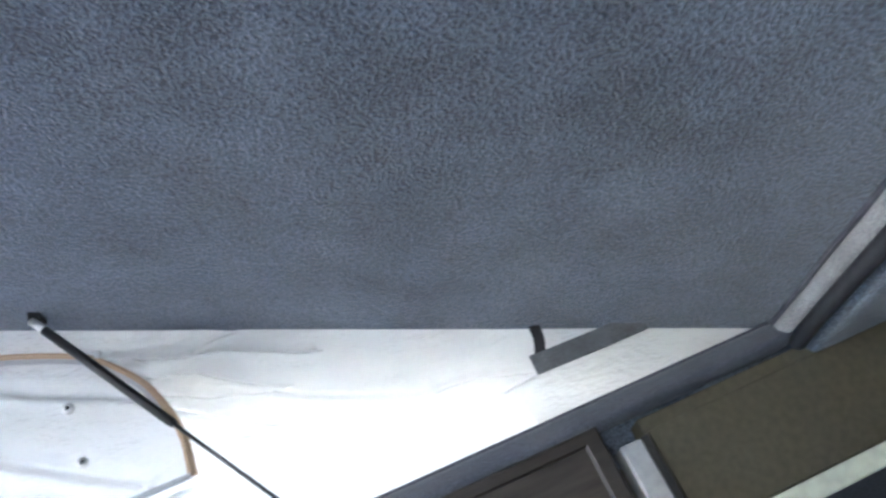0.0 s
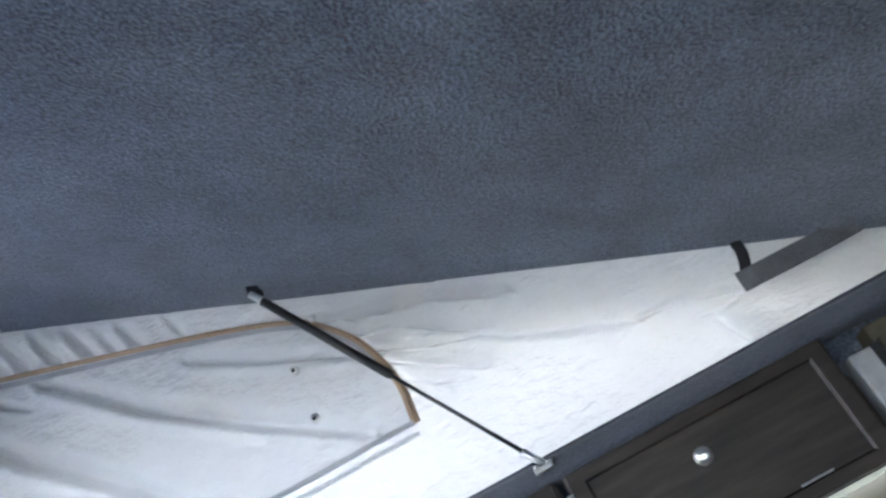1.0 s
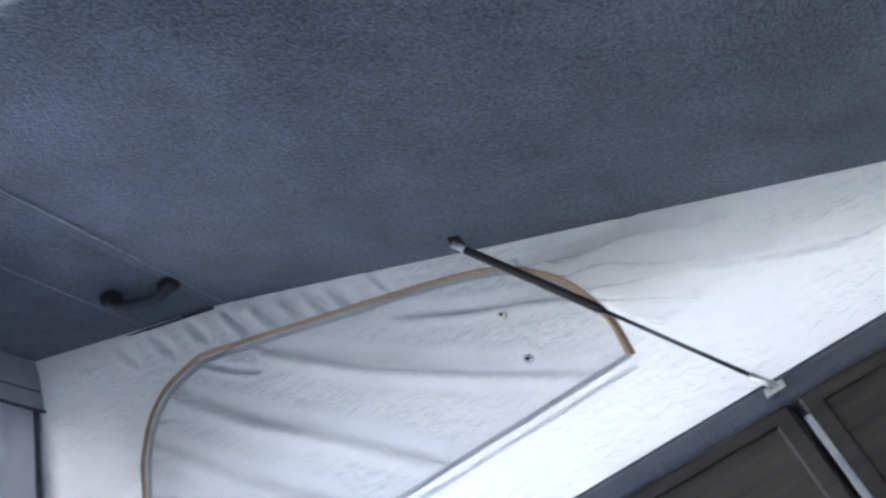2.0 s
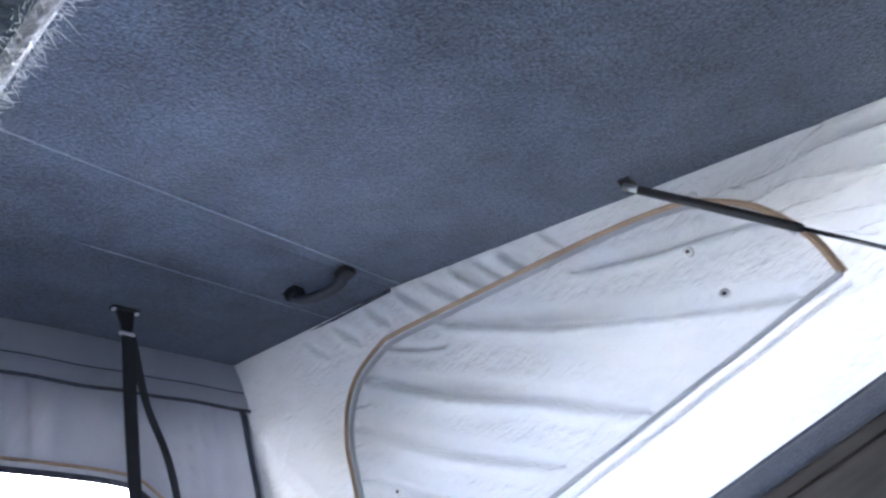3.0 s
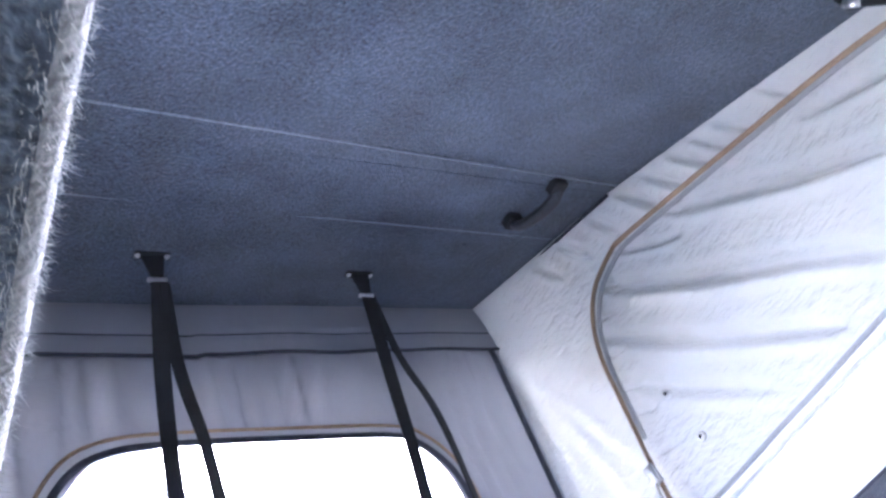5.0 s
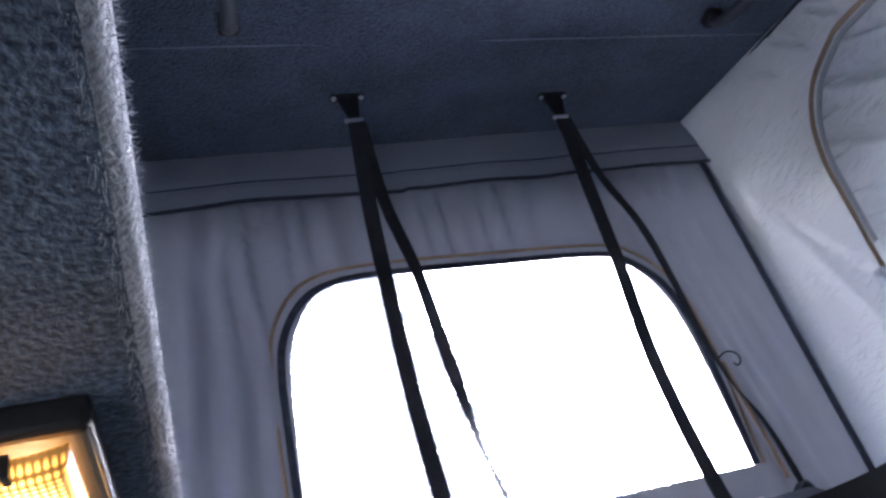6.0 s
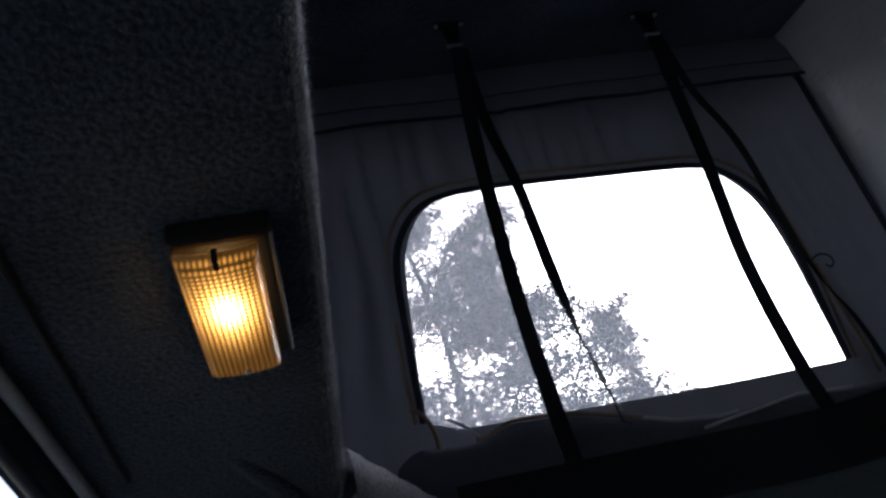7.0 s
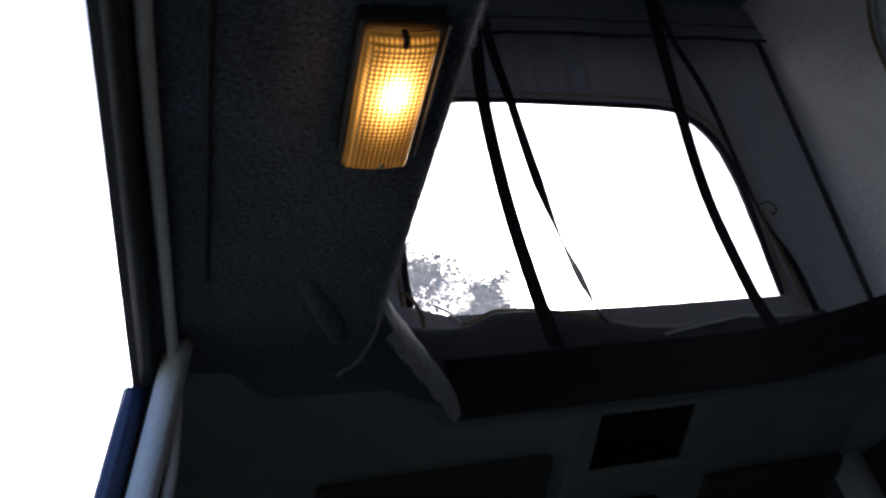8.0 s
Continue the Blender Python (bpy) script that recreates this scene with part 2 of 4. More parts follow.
def side_x(z):
    return 0.76 - 0.26 * (max(z, 0.55) - 1.31)


# ---- ground and trees ----
def ground():
    n = 60
    xs = [math.copysign(abs(k / n) ** 2.6 * 900, k) for k in range(-n, n + 1)]
    verts = [(x, y, -0.5 + (noise.noise(Vector((x * 0.08, y * 0.08, 0))) * 0.5 if abs(x) + abs(y) > 6 else 0)) for y in xs for x in xs]
    w = len(xs)
    faces = [(j * w + i, j * w + i + 1, (j + 1) * w + i + 1, (j + 1) * w + i) for j in range(w - 1) for i in range(w - 1)]
    tagged(put("ground", mesh_of("ground", verts, faces), GRASS), "dry grassy ground round the parked van", "ground", kind="structure")


def pine(x, y, height, lean, seed, label, spread=1.0, bare=0.3):
    rnd = random.Random(seed)
    root = thing("pine_tree", label, "tree", "pines before the van", at=(x, y, -0.5))
    trunk = [Vector((lean * (k / 12) ** 1.3 * height + 0.25 * math.sin(k * 0.8 + seed), 0.2 * math.sin(k * 0.6 + seed), height * k / 12)) for k in range(13)]
    put("trunk", tube(trunk, [height * 0.0085 * (1 - k / 13.5) + 0.02 for k in range(13)], 9), BARK, root)
    tv, tf, lv, lf = [], [], [], []

    def stick(a, b, r0, r1):
        t = (b - a).normalized()
        s = t.cross(Vector((0.3, 0.2, 1))).normalized()
        q = s.cross(t)
        base = len(tv)
        for p, r in ((a, r0), (b, r1)):
            for k in range(4):
                an = k * math.pi / 2
                tv.append(p + (s * math.cos(an) + q * math.sin(an)) * r)
        for k in range(4):
            k2 = (k + 1) % 4
            tf.append((base + k, base + k2, base + 4 + k2, base + 4 + k))

    def tuft(c, size, count):
        for _ in range(count):
            dv = Vector((rnd.gauss(0, 1), rnd.gauss(0, 1), rnd.gauss(0.25, 0.8))).normalized()
            o = c + Vector((rnd.gauss(0, 1), rnd.gauss(0, 1), rnd.gauss(0, 0.6))) * size * 0.65
            s = dv.cross(Vector((rnd.random(), rnd.random(), rnd.random()))).normalized() * size * 0.050
            base = len(lv)
            lv.extend([o - s, o + s, o + dv * size * rnd.uniform(0.5, 0.9)])
            lf.append((base, base + 1, base + 2))

    count = int(58 * spread)
    for i in range(count):
        f = bare + (1 - bare) * (i + rnd.random()) / count
        k = min(int(f * 12), 11)
        a = trunk[k].lerp(trunk[k + 1], f * 12 - k)
        ang = rnd.uniform(0, 2 * math.pi)
        reach = height * 0.26 * spread * (1.05 - f) ** 0.6 * rnd.uniform(0.6, 1.1)
        dirn = Vector((math.cos(ang), math.sin(ang), rnd.uniform(-0.1, 0.35)))
        p, r = a, height * 0.0042 * (1.2 - f)
        for j in range(5):
            nx = p + (dirn + Vector((rnd.gauss(0, 0.3), rnd.gauss(0, 0.3), rnd.gauss(0.05, 0.22)))).normalized() * reach / 5
            stick(p, nx, r, r * 0.75)
            for _ in range(5 if j > 0 else 2):
                tw = nx + Vector((rnd.gauss(0, 1), rnd.gauss(0, 1), rnd.gauss(0.2, 0.6))).normalized() * reach * 0.22
                stick(nx, tw, r * 0.4, r * 0.15)
                if rnd.random() < 0.9:
                    tuft(tw, height * 0.0200, 25)
            p, r = nx, r * 0.75
    tagged(put("limbs", mesh_of("limbs", tv, tf), BARK, root), kind="stuff")
    tagged(put("crown", mesh_of("crown", lv, lf, smooth=False), NEEDLE, root), kind="stuff")


ground()
pine(4.9, 15.0, 15.0, -0.02, 3, "pine with crooked limbs and a dense low crown before the van", 1.15, 0.18)
pine(2.9, 16.0, 18.6, -0.01, 8, "dense dark pine standing behind the crooked one", 1.0, 0.28)
pine(7.2, 15.4, 11.7, 0.0, 15, "lower pine with a broad thin crown", 1.35, 0.12)


# ---- van body ----
def side_wall(name, sgn, holes, y0, y1, label, thick=0.05):
    ys = sorted({y0, y1, *[h[0] for h in holes], *[h[1] for h in holes]})
    zs = sorted({0.0, 0.55, 1.40, *[h[2] for h in holes], *[h[3] for h in holes]})
    bm = bmesh.new()
    for a, b in zip(ys, ys[1:]):
        for c, e in zip(zs, zs[1:]):
            if any(h[0] <= a and b <= h[1] and h[2] <= c and e <= h[3] for h in holes):
                continue
            vs = [bm.verts.new((sgn * (side_x(z) + o), y, z)) for y in (a, b) for z in (c, e) for o in (0, thick)]
            for q in ((0, 1, 3, 2), (4, 6, 7, 5), (0, 2, 6, 4), (1, 5, 7, 3), (0, 4, 5, 1), (2, 3, 7, 6)):
                bm.faces.new([vs[i] for i in q])
    bmesh.ops.remove_doubles(bm, verts=bm.verts[:], dist=0.0005)
    bmesh.ops.recalc_face_normals(bm, faces=bm.faces[:])
    return tagged(part(name, bm, LINING), label, "wall", kind="structure")


WIN_L = (-1.85, -0.15, 0.93, 1.318)
DOOR_L = (0.60, 1.00, 0.85, 1.30)
WIN_R = (-1.72, -1.15, 0.95, 1.235)
DOOR_R = (0.66, 1.00, 0.85, 1.25)
side_wall("wall_left", -1, [WIN_L, DOOR_L], -2.6, 1.05, "dark lined van side wall with a large doorway window", 0.02)
side_wall("wall_right", 1, [WIN_R, DOOR_R], -2.6, 1.05, "dark lined van side wall behind the lockers")
tagged(part("wall_rear", box((-0.95, -2.65, 0.0), (0.95, -2.6, 1.40)), LINING), "dark lined rear wall of the van", "wall", kind="structure")
bm = box((-0.95, 1.05, 0.0), (0.95, 1.10, 0.45))
box((-0.95, 1.05, 1.16), (0.95, 1.10, 1.40), bm=bm)
box((-0.95, 1.05, 0.45), (-0.72, 1.10, 1.16), bm=bm)
box((0.72, 1.05, 0.45), (0.95, 1.10, 1.16), bm=bm)
tagged(part("wall_front", bm, LINING), "van front with the windscreen opening", "wall", kind="structure")
tagged(part("floor", box((-0.95, -2.65, -0.05), (0.95, 1.10, 0.0)), FLOOR_VINYL), "grey vinyl van floor", "floor", kind="structure")


def pane(name, sgn, hole, label, glazed=True):
    y0, y1, z0, z1 = hole
    x0, x1 = side_x(z0) + 0.025, side_x(z1) + 0.025
    v = [(sgn * x, y, z) for y in (y0, y1) for x, z in ((x0, z0), (x1, z1))]
    v += [(a + sgn * 0.004, b, c) for a, b, c in v]
    f = [(0, 1, 3, 2), (4, 6, 7, 5), (0, 2, 6, 4), (1, 5, 7, 3), (0, 4, 5, 1), (2, 3, 7, 6)]
    root = thing(name, label, "window", kind="structure", at=(0, 0, 0))
    if glazed:
        put("pane", mesh_of("pane", v, f, smooth=False), GLASS, root).visible_shadow = False
    for nm, a, b in (("seal", (y0, z1), (y1, z1)), ("seal", (y1, z1), (y1, z0)), ("seal", (y1, z0), (y0, z0)), ("seal", (y0, z0), (y0, z1))):
        pts = [(sgn * (side_x(z) + 0.006), y, z) for y, z in ((a[0] + (b[0] - a[0]) * k / 6, a[1] + (b[1] - a[1]) * k / 6) for k in range(7))]
        put(nm, tube(pts, 0.007, 8), RUBBER, root)
    return root


pane("window_1", -1, WIN_L, "open sliding door window with a black rubber seal", glazed=False)
pane("window_2", -1, DOOR_L, "driver's door window with a black seal")
pane("window_3", 1, WIN_R, "side window below the lockers")
pane("window_4", 1, DOOR_R, "passenger door window with a black seal")
root = thing("windscreen", "clear windscreen across the van front", "windscreen", kind="structure")
g = part("pane", box((-0.72, 1.07, 0.45), (0.72, 1.075, 1.16)), GLASS, root)
g.visible_shadow = False


# ---- fixed ceiling with the carpet-edged opening ----
def hole_loop(off):
    """The roof opening's outline, moved outwards by off."""
    pts = [(-0.5055, -1.62), (-0.5055, -0.19), (-0.365, 0.07), (0.21, 0.07), (0.43, -0.02), (0.56, -0.22), (0.56, -1.88), (0.54, -1.905), (-0.37, -1.905)]
    n, out = len(pts), []
    for i in range(n):
        p0, p1, p2 = (Vector(pts[(i + k) % n]) for k in (-1, 0, 1))
        d0, d1 = (p1 - p0).normalized(), (p2 - p1).normalized()
        n0, n1 = Vector((-d0.y, d0.x)), Vector((-d1.y, d1.x))
        m = (n0 + n1).normalized()
        out.append(p1 + m * off / m.dot(n0))
    return out


def ceiling():
    prof = [(0.09, 1.421), (0.034, 1.421), (0.024, 1.416), (0.012, 1.396), (0.003, 1.374), (0.0, 1.363), (0.0008, 1.356), (0.0045, 1.350), (0.010, 1.346), (0.017, 1.3445), (0.03, 1.344)]
    loops = [[(p.x, p.y, z) for p in hole_loop(o)] for o, z in prof]
    outer = [(-0.752, -1.62), (-0.752, -0.085), (-0.45, 0.10), (0.24, 0.10), (0.48, 0.02), (0.70, -0.10), (0.70, -1.88), (0.70, -2.6), (-0.752, -2.6)]
    loops.append([(x, y, CEIL_Z) for x, y in outer])
    verts = [v for lp in loops for v in lp]
    n = len(outer)
    faces = [(j * n + i, j * n + (i + 1) % n, (j + 1) * n + (i + 1) % n, (j + 1) * n + i) for j in range(len(loops) - 1) for i in range(n)]
    me = mesh_of("ceiling", verts, faces, smooth=True)
    bm = bmesh.new()
    bm.from_mesh(me)
    # a soft fold where the carpet is tucked in at the cab
    fold = curve([(-0.625, -0.33, 1.354), (-0.605, -0.285, 1.350), (-0.578, -0.225, 1.347), (-0.556, -0.17, 1.346), (-0.548, -0.145, 1.352)], 6)
    fm = tube(fold, [0.006 + 0.008 * math.sin(math.pi * k / (len(fold) - 1)) for k in range(len(fold))], 14, 0.7)
    bm.from_mesh(fm)
    bpy.data.meshes.remove(fm)
    bmesh.ops.recalc_face_normals(bm, faces=bm.faces[:])
    bm.to_mesh(me)
    bm.free()
    me.materials.append(CARPET)
    me.materials.append(CARPET_EDGE)    # paler colour stands in for the light on the turned edge
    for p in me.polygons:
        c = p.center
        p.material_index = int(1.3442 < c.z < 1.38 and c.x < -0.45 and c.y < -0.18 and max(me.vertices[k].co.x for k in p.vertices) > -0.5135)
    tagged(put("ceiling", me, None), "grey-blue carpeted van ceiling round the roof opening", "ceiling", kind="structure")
    bm = bmesh.new()
    for lo, hi in (((-0.765, -2.65, 1.425), (-0.58, 1.10, 1.445)), ((0.615, -2.65, 1.425), (0.765, 1.10, 1.445)), ((-0.58, -2.65, 1.425), (0.615, -1.98, 1.445)),
                   ((-0.58, 0.20, 1.425), (0.615, 1.10, 1.445))):
        box(lo, hi, bm=bm)
    tagged(part("roof_sheet", bm, SHELL), "white painted van roof outside", "roof", kind="structure")


ceiling()


def fibres(name, parent_mat, count, y0, y1, seed):
    """Loose carpet fibres along the opening's edge."""
    rnd = random.Random(seed)
    verts, faces = [], []
    for _ in range(count):
        y = rnd.uniform(y0, y1)
        a = rnd.uniform(-0.1, 1.2) * math.pi / 2
        c = Vector((-0.5055 - 0.012 + 0.012 * math.cos(a), y, 1.357 - 0.012 * math.sin(a) + (rnd.uniform(0, 0.04) if a < 0.3 else 0)))
        nrm = Vector((math.cos(a), rnd.gauss(0, 0.7), -math.sin(a) + rnd.gauss(0, 0.5))).normalized()
        ln = rnd.uniform(0.0015, 0.0048) * (1.8 if rnd.random() < 0.06 else 1)
        s = nrm.cross(Vector((rnd.gauss(0, 1), rnd.gauss(0, 1), rnd.gauss(0, 1)))).normalized() * 0.00017
        bend = Vector((rnd.gauss(0, 1), rnd.gauss(0, 1), rnd.gauss(0, 1))) * ln * 0.3
        b = len(verts)
        mid = c + nrm * ln * 0.6 + bend * 0.4
        verts += [c - s, c + s, mid + s * 0.7, mid - s * 0.7, c + nrm * ln + bend]
        faces += [(b, b + 1, b + 2, b + 3), (b + 3, b + 2, b + 4)]
    return put(name, mesh_of(name, verts, faces), parent_mat)


# black strip put in for the shade on the opening's front face
verts = []
for p in curve([(-0.352, 0.064, 0), (-0.1, 0.064, 0), (0.19, 0.063, 0), (0.33, 0.025, 0), (0.425, -0.03, 0), (0.52, -0.16, 0)], 6):
    verts += [(p.x, p.y - 0.004, 1.326), (p.x, p.y - 0.004, 1.419), (p.x, p.y + 0.005, 1.419), (p.x, p.y + 0.005, 1.326)]
n = len(verts) // 4
faces = [(k * 4 + i, k * 4 + (i + 1) % 4, k * 4 + 4 + (i + 1) % 4, k * 4 + 4 + i) for k in range(n - 1) for i in range(4)] + [(3, 2, 1, 0), tuple(n * 4 - 4 + i for i in range(4))]
tagged(put("trim", mesh_of("trim", verts, faces, smooth=False), BLACK), "black strip for the shade along the front of the roof opening", "trim", kind="structure")
tagged(fibres("carpet_fibres", FIBRE, 10000, -1.45, -0.19, 4), "loose pale fibres standing off the carpet edge", "carpet fibres", kind="stuff")


# ---- the raised roof ----
def rim_z(y):
    """How far the shell's rim hangs down, deeper towards the front."""
    k = max(0.0, min(1.0, (y + 1.1) / 0.9))
    return -0.09 - 0.18 * k * k * (3 - 2 * k)


def pop_roof():
    root = thing("pop_up_roof", "raised van roof lined with grey-blue carpet", "roof", at=(0, 0, 0))
    W = 0.575

    def slab(name, y0, y1, mat, lo, hi, nx=60, ny=60, wob=0.0):
        verts, faces = [], []
        for j in range(ny + 1):
            for i in range(nx + 1):
                x, y = -W + 2 * W * i / nx, y0 + (y1 - y0) * j / ny
                verts.append((x, y, roof_z(y) + lo + wob * noise.noise(Vector((x * 2.5, y * 2.5, 3)))))
        w = nx + 1
        faces = [(j * w + i, (j + 1) * w + i, (j + 1) * w + i + 1, j * w + i + 1) for j in range(ny) for i in range(nx)]
        b = len(verts)
        verts += [(x, y, roof_z(y) + hi) for x, y in ((-W, y0), (W, y0), (W, y1), (-W, y1))]
        faces += [(b, b + 1, b + 2, b + 3), tuple(range(0, w)) + (b + 1, b), tuple(reversed(range(ny * w, ny * w + w))) + (b + 3, b + 2),
                  tuple(reversed([j * w for j in range(ny + 1)])) + (b, b + 3), tuple(j * w + nx for j in range(ny + 1)) + (b + 2, b + 1)]
        return put(name, mesh_of(name, verts, faces, smooth=False), mat, root)

    slab("rear_lining", HINGE_Y - 0.03, KINK_Y - 0.001, CARPET, 0.0, 0.02, 40, 60, 0.004)
    slab("front_lining", KINK_Y, 0.03, CARPET, 0.0, 0.02, 40, 24, 0.004)
    slab("shell", HINGE_Y - 0.05, 0.08, SHELL, 0.026, 0.06, 2, 24)
    for sx in (-1, 1):
        ys = [HINGE_Y - 0.05 + (0.13 - HINGE_Y) * k / 40 for k in range(41)]
        v = [(sx * (W + o), y, roof_z(y) + dz) for y in ys for o, dz in ((0.0, 0.055), (0.085, 0.05), (0.105, 0.03), (0.11, rim_z(y)), (0.103, rim_z(y)), (0.097, 0.02), (0.0, 0.03))]
        f = [(a * 7 + b, a * 7 + (b + 1) % 7, a * 7 + 7 + (b + 1) % 7, a * 7 + 7 + b) for a in range(40) for b in range(7)]
        put("rim", mesh_of("rim", v, f), SHELL, root, "moulded rim of the white roof shell")
    v = [(x, 0.08 + o, roof_z(0.08) + dz) for x in (-0.68, 0.68) for o, dz in ((0.0, 0.055), (0.03, 0.05), (0.045, -0.13), (0.038, -0.13), (0.022, 0.02), (0.0, 0.03))]
    put("rim", mesh_of("rim", v, [(b, (b + 1) % 6, 6 + (b + 1) % 6, 6 + b) for b in range(6)], smooth=False), SHELL, root, "moulded rim of the white roof shell")
    put("seam", tube([(-0.57 + 1.14 * k / 30, KINK_Y - 0.055 + 0.03 * k / 30, roof_z(KINK_Y - 0.055 + 0.03 * k / 30) - 0.0005) for k in range(31)], 0.0018, 6, 0.7), SEAM, root, "thin pale joint across the carpet")
    put("seam", tube([(-0.57 + 1.14 * k / 30, -0.30 + 0.02 * k / 30, roof_z(-0.30 + 0.02 * k / 30) - 0.0002) for k in range(31)], 0.0016, 6, 0.6), SEAM, root, "thin pale joint across the carpet")
    put("edge_cord", tube([(0.547, KINK_Y + 0.45 * k / 12, roof_z(KINK_Y + 0.45 * k / 12) - 0.006) for k in range(13)], 0.0032, 8), HEM_DARK, root, "dark cord along the lining's edge")


pop_roof()

# ---- tent canvas ----
FOLDS = [  # polylines of y, z; depth; width
    (((-0.506, 1.915), (-0.67, 1.775), (-0.82, 1.672), (-0.97, 1.575)), 0.013, 0.018),
    (((-0.307, 1.938), (-0.45, 1.801), (-0.586, 1.689), (-0.707, 1.577)), 0.013, 0.018),
    (((-0.233, 1.882), (-0.383, 1.73), (-0.545, 1.592)), 0.011, 0.016),
    (((-0.757, 1.82), (-0.865, 1.761), (-0.947, 1.724), (-1.03, 1.68)), 0.007, 0.014),
    (((-0.371, 1.967), (-0.428, 1.918), (-0.47, 1.89)), 0.006, 0.008),
    (((-0.205, 1.80), (-0.30, 1.70), (-0.40, 1.61)), 0.006, 0.016),
    (((-0.973, 1.775), (-1.021, 1.755), (-1.143, 1.715), (-1.25, 1.665)), 0.015, 0.010),
    (((-0.994, 1.742), (-1.044, 1.715), (-1.11, 1.687), (-1.2, 1.64)), 0.015, 0.008),
    (((-1.047, 1.66), (-1.116, 1.617), (-1.17, 1.58)), 0.012, 0.008),
    (((-1.05, 1.64), (-1.105, 1.575)), 0.005, 0.008),
    (((-1.033, 1.737), (-1.225, 1.605), (-1.374, 1.537)), 0.010, 0.02),
    (((-0.985, 1.765), (-1.06, 1.748), (-1.16, 1.738)), 0.012, 0.007),
    (((-1.015, 1.72), (-1.07, 1.70), (-1.13, 1.685)), 0.010, 0.006),
    (((-1.035, 1.69), (-1.10, 1.655), (-1.17, 1.63)), 0.012, 0.007),
    (((-1.045, 1.63), (-1.09, 1.60), (-1.13, 1.58)), 0.009, 0.006),
    (((-0.73, 1.945), (-0.75, 1.885)), 0.006, 0.010),
    (((-0.606, 1.98), (-0.636, 1.908)), 0.007, 0.009),
    (((-0.440, 2.052), (-0.476, 1.968)), 0.011, 0.011),
    (((-0.50, 2.025), (-0.535, 1.945)), 0.011, 0.011),
    (((-0.559, 2.002), (-0.592, 1.927)), 0.011, 0.011),
    (((-0.653, 1.961), (-0.679, 1.892)), 0.009, 0.012),
    (((-0.363, 2.078), (-0.384, 2.017)), 0.010, 0.012),
    (((-0.28, 2.10), (-0.31, 2.03)), 0.008, 0.012),
    (((-0.20, 2.12), (-0.23, 2.06)), 0.004, 0.012),
    (((-1.49, 1.475), (-1.504, 1.442), (-1.514, 1.42)), 0.010, 0.016),
    (((-1.53, 1.50), (-1.46, 1.525), (-1.40, 1.53)), 0.006, 0.007),
    (((-1.54, 1.49), (-1.47, 1.49)), 0.005, 0.007),
    (((0.01, 2.03), (-0.03, 1.85), (-0.06, 1.62), (-0.05, 1.45)), 0.0020, 0.020),
    (((0.0, 2.02), (-0.07, 1.84), (-0.13, 1.68), (-0.16, 1.52)), 0.0017, 0.018),
    (((0.015, 2.0), (0.03, 1.80), (0.04, 1.60)), 0.0015, 0.016),
]
FLAP = [(-1.047, 1.549), (-1.049, 1.611), (-1.035, 1.669), (-1.012, 1.717), (-0.965, 1.77), (-0.935, 1.79), (-0.871, 1.819), (-0.781, 1.852), (-0.632, 1.901),
        (-0.493, 1.946), (-0.40, 1.975), (-0.363, 1.98), (-0.29, 1.965), (-0.24, 1.925), (-0.208, 1.865), (-0.192, 1.80), (-0.182, 1.755), (-0.165, 1.68), (-0.152, 1.60), (-0.15, 1.56)]


for k, (y, z) in enumerate(FLAP[9:19:1]):   # short gathers behind the zip
    FOLDS.append((((y - 0.004, z - 0.004), (y - 0.03 - 0.008 * (k % 3), z - 0.016 - 0.006 * (k % 2))), 0.0045, 0.006))


